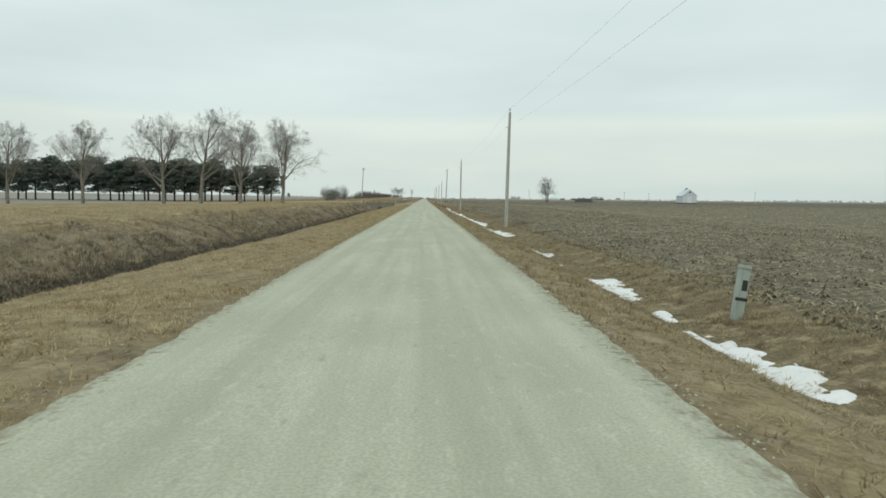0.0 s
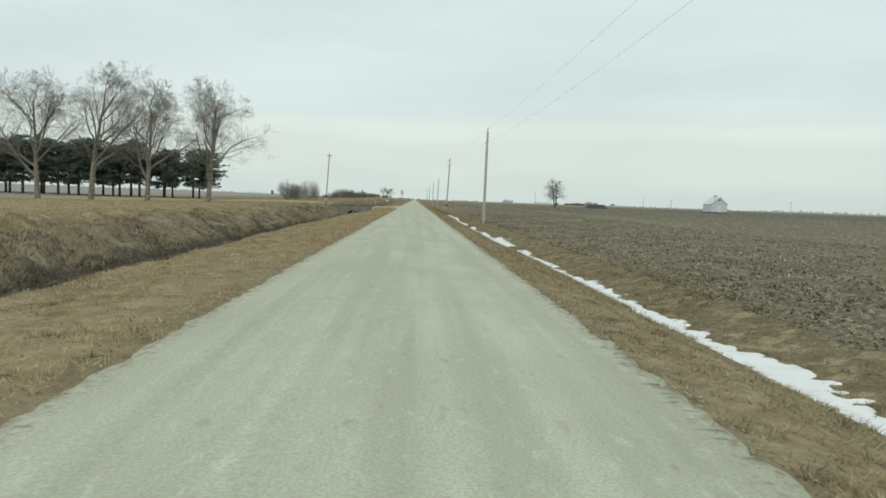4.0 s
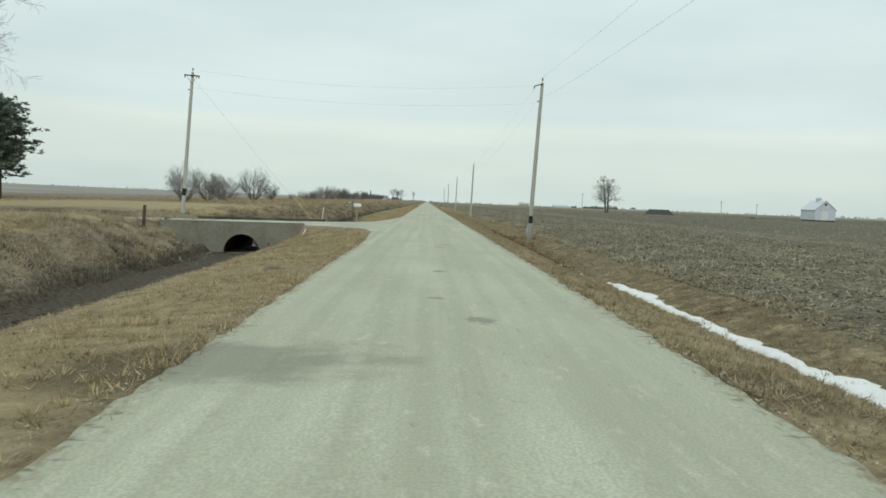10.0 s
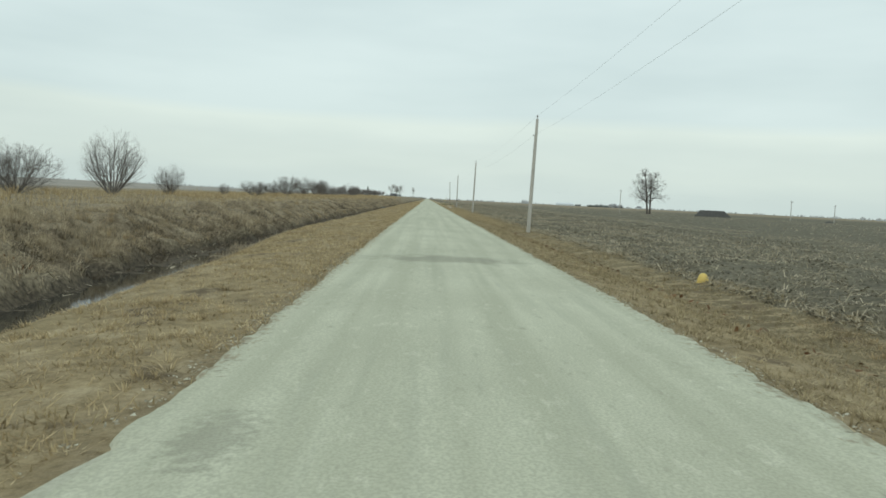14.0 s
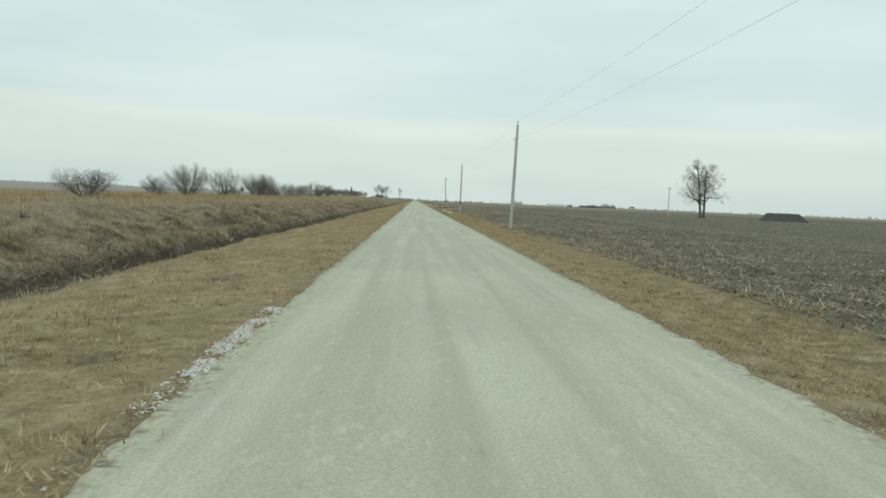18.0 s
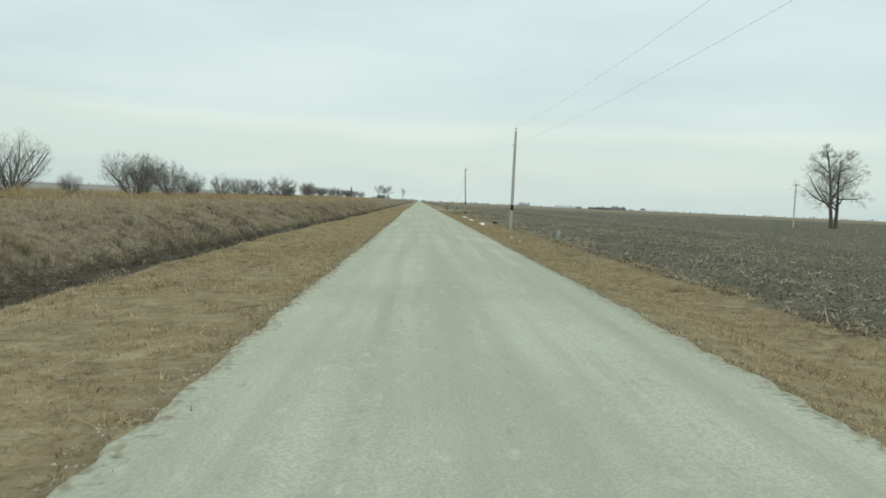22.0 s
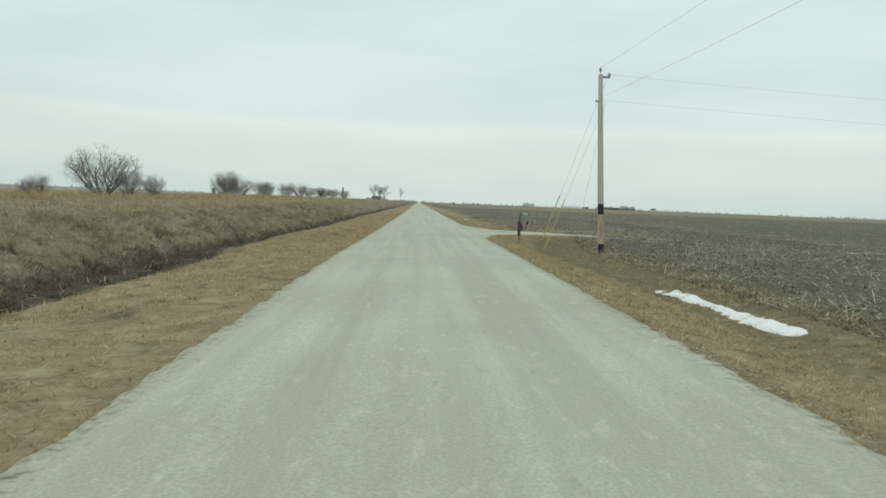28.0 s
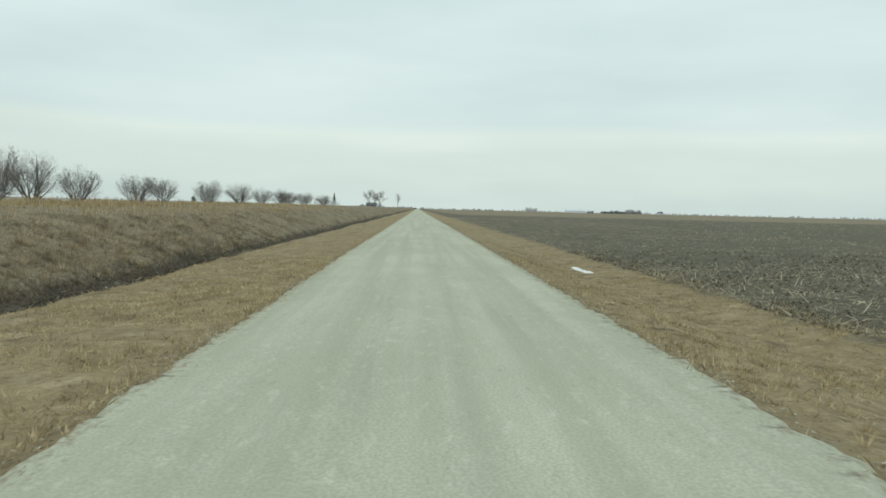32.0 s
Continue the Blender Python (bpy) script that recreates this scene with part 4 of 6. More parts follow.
tussocks("bank_clumps", BRUSH, rng, 15000, 34, (-11.9, -16.8), (-10, 600), (0.26, 0.60), 0.42, (0.012, 0.026), "rounded clumps of brown dead grass on the ditch bank", dry)
tussocks("bank_straw", STRAW, rng, 2600, 40, (-12.0, -16.5), (-10, 600), (0.25, 0.55), 0.5, (0.010, 0.022), "pale drooping straw tufts scattered on the ditch bank", lambda x, y: dry(x, y) & (lumps(x, y, 5.0, 81) > 0.0))
# dark pieces: bare soil, and shade in the bank's hollows given as colour
blades("bank_soil", BANK_EARTH, rng, 300000, (-11.4, -16.2), (-10, 600), (0.10, 0.30), (0.02, 0.06), 0.6, "dark soil, roots and coloured-in shade low on the ditch bank", 0, lambda x, y: lumps(x, y, 1.3, 71) + 0.7 * lumps(x * 0, y, 6.0, 72) - 0.24 * np.abs(x + 12.5) > -0.04, 1.0, 0.0)["category"] = "soil"
blades("bank_top_grass", STRAW, rng, 60000, (-15.5, -19.5), (-6, 214), (0.12, 0.34), (0.012, 0.026), 0.6, "pale dry grass fringe along the top of the bank", 0.6)
litter("ditch_debris", STUBBLE, rng, 15000, (-12.5, -9.8), (-5, 600), (0.1, 0.4), (0.012, 0.05), "pale dead stalks and leaves washed into the ditch bottom", lambda x, y: rng.random(len(x)) < np.where(x < -11.4, 0.8, np.where((y > 182) & (y < 262), np.where((y > 222) & (x < -10.45), 0.7, 0.04), 0.35)))["category"] = "debris"
blades("meadow_grass", BLADES, rng, 190000, (-16.5, -46), (222, 720), (0.3, 0.75), (0.018, 0.045), 0.45, "tall dry golden grass in the rough meadow", 1.0, lambda x, y: ~((y < 262) & (x > -40)), 1.2)
tussocks("golden_reeds", STRAW, rng, 3600, 26, (-23.5, -33.5), (262, 640), (0.55, 1.15), 0.45, (0.02, 0.045), "tall pale golden reed grass round the shrubs", lambda x, y: (lumps(x, y, 7.0, 83) > -0.25) & (rng.random(len(x)) < np.interp(y, (262, 300, 360), (0.25, 0.4, 1.0))))
litter("corn_litter", STUBBLE, rng, 620000, (7.3, 34), (-2, 720), (0.04, 0.19), (0.012, 0.032), "broken corn stalks and pale husk litter on the tilled field", lambda x, y: rng.random(len(x)) < np.interp(y, (0, 180, 330, 440, 500, 700), (1.0, 0.95, 0.85, 0.8, 0.55, 0.4)), 1.4)
litter("corn_stalks", STUBBLE, rng, 80000, (7.2, 20), (185, 560), (0.14, 0.38), (0.014, 0.032), "long broken corn stalks strewn along the field edge", None, 1.6)
blades("soil_clods", CLODS, rng, 330000, (7.2, 26), (-2, 570), (0.05, 0.13), (0.05, 0.15), 0.9, "dark crumbly clods of tilled soil", 0.7, None, 1.5)["category"] = "soil"
litter("far_corn_litter", STUBBLE, rng, 120000, (26, 130), (0, 760), (0.15, 0.35), (0.03, 0.07), "scattered pale corn litter farther out in the field", lambda x, y: rng.random(len(x)) < np.interp(y, (0, 180, 330, 620), (1.0, 0.9, 0.6, 0.55)))
blades("corn_stubs", STUBBLE, rng, 90000, (7.4, 34), (-2, 560), (0.08, 0.24), (0.016, 0.03), 0.5, "short upright cut corn stalk stubs in rows", 0.5, lambda x, y: (np.mod(x, 0.76) < 0.2) & (rng.random(len(x)) < np.interp(y, (0, 180, 330, 620), (1.0, 0.9, 0.55, 0.55))))
litter("west_corn_litter", STRAW, rng, 90000, (-16, -62), (5, 205), (0.12, 0.36), (0.02, 0.05), "pale cut corn litter in the field before the trees", None, 1.3)
blades("west_corn_stubs", STRAW, rng, 40000, (-16, -60), (5, 205), (0.12, 0.3), (0.018, 0.04), 0.6, "pale cut corn stubble in the field before the trees", 0.5, None, 1.3)


# ---------------------------------------------------------------- bare trees
def grow(rng, start, way, length, radius, level, top, plan, limbs):
    """Adds (level, points, radii) of a branch and its children to limbs."""
    steps = plan["steps"][level]
    pts, rad, p, d = [Vector(start)], [radius], Vector(start), Vector(way).normalized()
    for k in range(steps):
        w = plan["wander"][level]
        d = (d + Vector((rng.gauss(0, w) + plan["wind"], rng.gauss(0, w), rng.gauss(0, w) + plan["lift"][level]))).normalized()
        p = p + d * (length / steps)
        pts.append(p.copy())
        rad.append(max(radius * (1 - (1 - plan["taper"][level]) * (k + 1) / steps), plan["thin"]))
    limbs.append((level, pts, rad))
    if level == top:
        return
    for c in range(plan["kids"][level]):
        f = plan["from"][level] + (0.98 - plan["from"][level]) * (c + rng.random()) / plan["kids"][level]
        k = min(int(f * steps), steps - 1)
        u = f * steps - k
        q, r = pts[k].lerp(pts[k + 1], u), rad[k] * (1 - u) + rad[k + 1] * u
        along = (pts[k + 1] - pts[k]).normalized()
        side = along.cross(Vector((rng.gauss(0, 1), rng.gauss(0, 1), rng.gauss(0, 1)))).normalized()
        a = radians(rng.uniform(*plan["angle"][level]))
        grow(rng, q, along * math.cos(a) + side * math.sin(a), length * rng.uniform(*plan["shrink"][level]) * (1.32 - 0.85 * f if level == 0 else 1.15 - 0.5 * f), r * rng.uniform(*((0.5, 0.72) if level == 0 else (0.34, 0.52))), level + 1, top, plan, limbs)


def limb_mesh(name, limbs, sides, mat, parent):
    verts, faces = [], []
    for _, pts, rad in limbs:
        first = len(verts)
        for k, p in enumerate(pts):
            ahead = (pts[min(k + 1, len(pts) - 1)] - pts[max(k - 1, 0)]).normalized()
            s = ahead.cross(Vector((0.31, 0.87, 0.38))).normalized()
            u = s.cross(ahead)
            for i in range(sides):
                a = 2 * math.pi * i / sides
                verts.append(p + rad[k] * (math.cos(a) * s + math.sin(a) * u))
        for k in range(len(pts) - 1):
            for i in range(sides):
                a, b = first + k * sides + i, first + k * sides + (i + 1) % sides
                faces.append((a, b, b + sides, a + sides))
    ob = mesh_from(name, [tuple(v) for v in verts], faces, mat)
    ob.data.shade_smooth()
    ob.parent = parent
    return ob


SYCAMORE_PLAN = dict(steps=(8, 7, 5, 3, 2, 1), wander=(0.06, 0.13, 0.17, 0.2, 0.22, 0.2), lift=(0.03, 0.055, 0.06, 0.05, 0.05, 0.04), taper=(0.2, 0.2, 0.25, 0.3, 0.4, 0.6),
                     kids=(13, 9, 6, 5, 3), angle=((26, 54), (30, 60), (28, 62), (25, 60), (25, 60)), shrink=((0.54, 0.74), (0.40, 0.60), (0.42, 0.62), (0.45, 0.65), (0.5, 0.75)), thin=0.0098, wind=0.018, **{"from": (0.22, 0.2, 0.15, 0.1, 0.1)})
FIELD_PLAN = dict(SYCAMORE_PLAN, wander=(0.03, 0.12, 0.17, 0.2, 0.22, 0.22), lift=(0.02, 0.045, 0.04, 0.03, 0.03, 0.03), kids=(17, 7, 5, 4, 3), angle=((48, 78), (28, 58), (28, 60), (25, 60), (25, 60)),
                  shrink=((0.34, 0.46), (0.42, 0.62), (0.45, 0.65), (0.5, 0.7), (0.5, 0.75)), wind=0.0, thin=0.007, **{"from": (0.24, 0.2, 0.12, 0.1, 0.1)})
BUSH_PLAN = dict(steps=(5, 3, 2, 1), wander=(0.10, 0.14, 0.18, 0.2), lift=(0.03, 0.06, 0.06, 0.05), taper=(0.25, 0.3, 0.35, 0.5),
                 kids=(9, 6, 4), angle=((17, 48), (22, 55), (22, 57)), shrink=((0.4, 0.62), (0.42, 0.65), (0.45, 0.7)), thin=0.0048, wind=0.0, **{"from": (0.07, 0.12, 0.12)})


def fitted(limbs, height):
    """The limbs scaled so that the crown ends at height."""
    f = height / max(p.z for _, pts, _ in limbs for p in pts)
    return [(level, [p * f for p in pts], [r * f for r in rad]) for level, pts, rad in limbs]


def sycamore(seed, height, m, label, top=5):
    r = random.Random(seed)
    tree = thing("sycamore_tree", m, label, "tree", "row of bare trees")
    limbs = []
    grow(r, (0, 0, -0.2), (r.uniform(-0.03, 0.05), r.uniform(-0.04, 0.04), 1), height * 0.80, height * 0.023, 0, top, SYCAMORE_PLAN, limbs)
    limbs = fitted(limbs, height)
    limb_mesh("trunk", [b for b in limbs if b[0] == 0], 10, SYCAMORE, tree)
    for b in limbs:
        if b[0] == 1:
            limb_mesh("limb", [b], 7, SYCAMORE, tree)
    limb_mesh("branchwork", [b for b in limbs if b[0] in (2, 3)], 4, SYCAMORE, tree)
    tagged(limb_mesh("twig_spray", [b for b in limbs if b[0] > 3], 3, TWIG, tree), kind="stuff")
    return tree


ROW = [(-36.3, 208.0, 22.8, 11), (-47.6, 210.0, 22.5, 12), (-58.6, 212.5, 25.8, 13), (-68.6, 213.5, 24.8, 11), (-91.0, 216.0, 22.5, 12), (-113.0, 220.0, 22.5, 13)]
grown = {}
for k, (x, y, h, seed) in enumerate(ROW):
    label = "tall leafless sycamore with pale trunk and wind-swept fine twigs"
    if seed not in grown:
        grown[seed] = (sycamore(seed, h, pose(x, y, at_land(x, y), 0, 0, 40 * k), label), h)
    else:
        src, h0 = grown[seed]
        copy_thing(src, pose(x, y, at_land(x, y), 0, 0, 140 + 47 * k) @ Matrix.Scale(h / h0, 4))


def field_tree():
    r = random.Random(5)
    x, y = 81.0, 509.0
    tree = thing("field_tree", pose(x, y, at_land(x, y)), "lone leafless tree with twin dark trunks in the ploughed field", "tree")
    limbs = []
    for side, long in ((-0.42, 14.5), (0.48, 12.8)):
        grow(r, (side, 0, -0.2), (0.03 * side, 0, 1), long, 0.36, 0, 5, FIELD_PLAN, limbs)
    limbs = fitted(limbs, 17.2)
    for b in limbs:
        if b[0] < 2:
            limb_mesh("trunk" if b[0] == 0 else "limb", [b], 8, TIMBER, tree)
    limb_mesh("branchwork", [b for b in limbs if b[0] in (2, 3)], 4, TWIG, tree)
    tagged(limb_mesh("twig_spray", [b for b in limbs if b[0] > 3], 3, TWIG, tree), kind="stuff")


field_tree()


def shrub(seed, height, wide, m, label, stems=12, spread=0.8):
    """A many-stemmed bare shrub whose twigs end in a rounded crown."""
    r = random.Random(seed)
    bush = thing("bare_shrub", m, label, "shrub", "shrubs along the meadow")
    limbs = []
    for s in range(stems):
        a = 2 * math.pi * (s + r.random()) / stems
        t = spread * math.sqrt(r.uniform(0.02, 1.0))
        grow(r, (0.2 * math.cos(a), 0.2 * math.sin(a), -0.1), (t * math.cos(a), t * math.sin(a), 1), height * r.uniform(0.72, 0.95), height * 0.010, 0, 3, BUSH_PLAN, limbs)

    def inside(p):
        return (p.x ** 2 + p.y ** 2) / (wide / 2) ** 2 + ((p.z - 0.46 * height) / (0.56 * height)) ** 2 < r.uniform(0.85, 1.12)

    limbs = [b for b in limbs if b[0] == 0 or inside(b[1][-1])]
    for b in limbs:
        if b[0] == 0:
            keep = max(2, sum(1 for p in b[1] if (p.x ** 2 + p.y ** 2) / (wide / 2) ** 2 + ((p.z - 0.46 * height) / (0.56 * height)) ** 2 < 1))
            limb_mesh("stem", [(0, b[1][:keep], b[2][:keep])], 5, SHRUB, bush)
    tagged(limb_mesh("twig_spray", [b for b in limbs if b[0] > 0], 3, SHRUB, bush), kind="stuff")
    return bush


# (distance along the road, height, width)
SHRUBS = [(266, 4.7, 4.6), (275, 4.4, 4.4), (289, 4.0, 6.0), (304, 5.9, 4.0), (323, 3.6, 3.5), (349.5, 1.9, 1.2), (366, 2.8, 5.4), (390, 2.6, 3.4), (400, 4.4, 6.2), (420, 4.6, 5.0), (432, 2.1, 2.2), (444, 5.3, 6.2), (450, 4.2, 4.4), (458, 4.6, 4.7), (465, 3.5, 3.7), (470.5, 2.6, 1.9), (482, 3.6, 3.5), (498, 3.9, 5.4), (514, 3.8, 2.2),
          (521, 1.6, 1.6), (525.5, 2.1, 2.3), (537, 5.0, 6.6), (543, 3.2, 3.2), (554, 2.9, 2.9), (596.5, 5.4, 4.2), (604.6, 5.4, 4.6), (614.8, 4.4, 4.2), (629, 4.4, 4.6), (642.6, 4.4, 3.6), (662, 4.6, 4.8), (685.5, 4.8, 5.8), (712, 4.2, 4.5), (730, 4.4, 6.2), (748, 4.4, 6), (774, 4.6, 6), (818.6, 4.6, 6)]
sources = [None, None, None, None]
for k, (y, h, w) in enumerate(SHRUBS):
    x = -32 + 0.8 * math.sin(k * 2.4) - 0.1 * min(36, max(0, y - 560))
    m = pose(x, y, at_land(x, y, -0.05), 0, 0, 71 * k)
    w, h = 1.2 * max(w, 0.9 * h), (1.14 if y < 430 else 1.06 if y < 580 else 0.96) * h
    kind = (k * 3 + k // 4) % 4
    if h < 3.0:
        label = "small leafless grey-brown bush in the dry meadow grass"
    elif w < 1.15 * h:
        label = "slender upright leafless shrub in the dry meadow grass"
    else:
        label = "leafless rounded grey-brown shrub in the dry meadow grass"
    if sources[kind] is None:
        sources[kind] = (shrub(40 + kind, h, w, m, label, (17, 16, 19, 15)[kind], 1.0 * w / h), h, w)
    else:
        src, h0, w0 = sources[kind]
        twin = copy_thing(src, m @ Matrix.Diagonal((w / w0, w / w0, h / h0, 1)))
        twin["label"] = label


# ---------------------------------------------------------------- pines
def pine(seed, height, m, label):
    r = random.Random(seed)
    tree = thing("pine_tree", m, label, "tree", "row of pines")
    lean = r.uniform(-0.04, 0.04)
    tube_pts = [(lean * height * f * f, 0, height * f - 0.2) for f in (0, 0.2, 0.4, 0.6, 0.8, 0.97)]
    part("trunk", tube(bmesh.new(), tube_pts, [0.24, 0.21, 0.18, 0.13, 0.08, 0.02], 8), BARK, tree, smooth=True)
    limbs, verts = [], []
    levels = 15
    for k in range(levels):
        f = 0.22 + 0.76 * (k + r.random() * 0.5) / levels
        reach = height * (0.33 * math.sqrt(max(0.0, 1 - ((f - 0.52) / 0.50) ** 2)) if f > 0.52 else 0.33 * (0.72 + 0.95 * (f - 0.22)))
        reach = max(reach, 0.5)
        for b in range(r.randint(3, 5) if f < 0.40 else r.randint(5, 7)):
            a = r.uniform(0, 2 * math.pi)
            far = reach * r.uniform(0.55, 1.08)
            root = Vector((lean * height * f * f, 0, height * f))
            end = root + Vector((math.cos(a) * far, math.sin(a) * far, far * r.uniform(-0.12, 0.22)))
            limbs.append((1, [root, root.lerp(end, 0.5) + Vector((0, 0, -0.05 * far)), end], [0.05, 0.035, 0.012]))
            for c in range(max(6, int(far * 5.4))):
                centre = root.lerp(end, r.uniform(0.2, 1.05)) + Vector((r.gauss(0, 0.40), r.gauss(0, 0.40), r.gauss(0.06, 0.19)))
                for q in range(16):
                    d = Vector((r.gauss(0, 1), r.gauss(0, 1), r.gauss(0.25, 0.4))).normalized()
                    s = d.cross(Vector((r.gauss(0, 0.5), r.gauss(0, 0.5), r.gauss(0, 1)))).normalized() * r.uniform(0.055, 0.11)
                    tip = centre + d * r.uniform(0.28, 0.56)
                    verts += [tuple(centre - s), tuple(centre + s), tuple(tip)]
    tagged(limb_mesh("branchwork", limbs, 4, BARK, tree), kind="stuff")
    crown = mesh_from("crown", verts, np.arange(len(verts)).reshape(-1, 3), NEEDLES)
    crown.parent = tree
    return tree


PINES = [(-47.7, 251.0, 11.8), (-50.0, 252.0, 12.5), (-56.5, 253.0, 13.5), (-59.5, 256.0, 13.0), (-64.5, 254.0, 13.0), (-69.5, 255.0, 13.5), (-72.0, 257.5, 13.0), (-76.0, 255.0, 13.8), (-79.5, 256.0, 14.2), (-84.0, 255.5, 14.0), (-88.5, 258.0, 13.5),
         (-92.5, 256.0, 14.2), (-96.0, 257.0, 14.5), (-100.0, 256.5, 13.5), (-104.5, 258.0, 14.5), (-109.0, 257.0, 13.6), (-114.0, 258.5, 13.5), (-119.0, 258.0, 14.4), (-125.0, 259.0, 13.8), (-131.0, 260.0, 14.2), (-138.0, 260.0, 13.5), (-146.0, 261.0, 14.0)] + [(-54.0 - 7.5 * k, 261.0 + 2 * (k % 2), 12.5 + (k * 7 % 5) * 0.35) for k in range(12)]
stock = [pine(70 + k, 11.6, pose(x, y, at_land(x, y)), "dark green pine with a bare lower trunk in a row") for k, (x, y, h) in enumerate(PINES[:3])]
for k, (x, y, h) in enumerate(PINES[3:]):
    copy_thing(stock[(k * 7 + k // 3) % 3], pose(x, y, at_land(x, y), 0, 0, 67 * k) @ Matrix.Diagonal((1.16, 1.16, 1, 1)) @ Matrix.Scale(h / 13.0 * (0.98 + 0.18 * ((k * 37) % 10) / 10), 4))


# ---------------------------------------------------------------- utility poles and wires
def utility_pole(x, y, foot, head, label, banded=0.0, arm="pin", lean=0.0):
    """A wooden pole from foot to head (heights), with its pins and insulators."""
    pole = thing("utility_pole", pose(x, y, foot, 0, lean, 0), label, "utility pole", "poles along the road")
    h = head - foot
    part("shaft", turned(bmesh.new(), [(0.130, -0.3), (0.127, 0.0), (0.118, h * 0.4), (0.104, h * 0.75), (0.094, h - 0.04), (0.08, h)], 14), POLE, pole, smooth=True)
    if banded:
        part("black_band", turned(bmesh.new(), [(0.128, banded - 0.23), (0.131, banded - 0.22), (0.130, banded + 0.22), (0.127, banded + 0.23)], 14), BLACK, pole, "glossy black band round the shaft")
        if arm == "dead_end":
            part("bare_wood_sleeve", turned(bmesh.new(), [(0.131, 0.42), (0.132, 0.44), (0.130, banded - 0.26), (0.127, banded - 0.24)], 14), TAN_WOOD, pole, "rust-stained tan wood below the band")
        elif arm == "side":
            part("pale_sleeve", turned(bmesh.new(), [(0.131, 0.02), (0.133, 0.04), (0.130, banded - 0.28), (0.127, banded - 0.26)], 14), WHITE_BAND, pole, "pale worn sleeve below the band")
    if arm == "dead_end":
        part("dark_foot", turned(bmesh.new(), [(0.13, -0.05), (0.134, 0.0), (0.133, 0.4), (0.129, 0.42)], 14), BLACK, pole, "dark stained foot of the pole")
    part("top_pin", tube(bmesh.new(), [(0, 0, h - 0.25), (0, 0, h + 0.16)], 0.016, 6), STEEL, pole)
    part("top_insulator", turned(bmesh.new(), [(0.02, 0), (0.06, 0.015), (0.065, 0.05), (0.04, 0.07), (0.055, 0.09), (0.05, 0.13), (0.025, 0.16)], 12, (0, 0, h + 0.12)), PORCELAIN, pole, smooth=True)
    part("bracket", box(bmesh.new(), -0.20, -0.05, -0.02, 0.02, h - 1.17, h - 1.13, 0.005), STEEL, pole)
    part("spool_insulator", turned(bmesh.new(), [(0.02, 0), (0.04, 0.01), (0.025, 0.045), (0.04, 0.08), (0.02, 0.09)], 12, (-0.19, 0, h - 1.195)), PORCELAIN, pole, smooth=True)
    part("ground_wire", tube(bmesh.new(), [(-0.137, 0.02, 0.0), (-0.125, 0.02, h * 0.4), (-0.105, 0.02, h * 0.85)], 0.008, 5), WIRE, pole)
    if arm == "cross":
        part("crossarm", box(bmesh.new(), -0.5, 0.5, -0.15, -0.08, h - 0.27, h - 0.19, 0.008), DARK_WOOD, pole)
        for s in (-0.46, 0.46):
            part("arm_insulator", turned(bmesh.new(), [(0.015, -0.12), (0.04, -0.1), (0.045, -0.06), (0.03, -0.05), (0.04, -0.02), (0.02, 0.02)], 10, (s, -0.115, h - 0.28)), PORCELAIN, pole, smooth=True)
        for s in (-0.35, 0.35):
            part("brace", tube(bmesh.new(), [(0, -0.12, h - 0.75), (s, -0.12, h - 0.26)], 0.014, 5), STEEL, pole)
    if arm == "side":
        part("side_arm", tube(bmesh.new(), [(0.0, -0.12, h - 0.12), (-0.26, -0.12, h - 0.19), (-0.5, -0.12, h - 0.27)], 0.03, 8), DARK_WOOD, pole)
        part("arm_insulator", turned(bmesh.new(), [(0.015, -0.02), (0.05, 0.02), (0.055, 0.06), (0.035, 0.08), (0.045, 0.12), (0.02, 0.15)], 10, (-0.48, -0.12, h - 0.40)), PORCELAIN, pole, smooth=True)
    if arm == "dead_end":
        part("side_arm", box(bmesh.new(), 0.0, 0.42, -0.05, 0.05, h - 0.17, h - 0.09, 0.008), STEEL, pole)
        part("arm_insulator", turned(bmesh.new(), [(0.015, -0.02), (0.06, 0.02), (0.06, 0.05), (0.035, 0.07), (0.06, 0.1), (0.02, 0.13)], 10, (0.38, 0, h - 0.09)), PORCELAIN, pole, smooth=True)
    return pole


LINE = [(x, y, head + 7 * float(slant(y)), banded, arm, lean - math.degrees(slant(y))) for x, y, head, banded, arm, lean in [(7.0, -8.0, 7.9, 0, "pin", 0.4), (6.75, 65.4, 7.9, 0, "pin", 1.8), (6.85, 141.5, 7.95, 0, "pin", 1.3), (6.25, 211.5, 8.9, 1.3, "side", 3.0), (6.65, 281.9, 7.35, 0, "pin", 1.5), (7.05, 354.8, 7.75, 0, "pin", 1.2), (7.1, 424.3, 7.55, 1.82, "pin", 0.4), (7.5, 492.7, 7.2, 1.93, "dead_end", -2.5)]]
for x, y, head, banded, arm, lean in LINE:
    utility_pole(x, y, at_land(x, y), head, "grey weathered wooden power pole with a black band" if banded else "grey weathered wooden power pole on the field side", banded, arm, lean)
utility_pole(-16.4, 216.0, at_land(-16.4, 216.0), 9.4, "grey wooden power pole with short crossarm beside the driveway", 1.4, "cross", 3.1)
POLE_FEET = [(x, y) for x, y, *_ in LINE]
LINE = [(x + math.tan(radians(lean)) * 8.3, y, head) for x, y, head, _, _, lean in LINE]
EASTERN = [(67.7, 498.2, 7.6), (129.2, 499.0, 6.6), (145.0, 499.0, 5.9), (215.0, 501.0, 7.2)]
for x, y, head in EASTERN:
    utility_pole(x, y, at_land(x, y), head, "distant wooden power pole standing out in the field", 0, "cross")


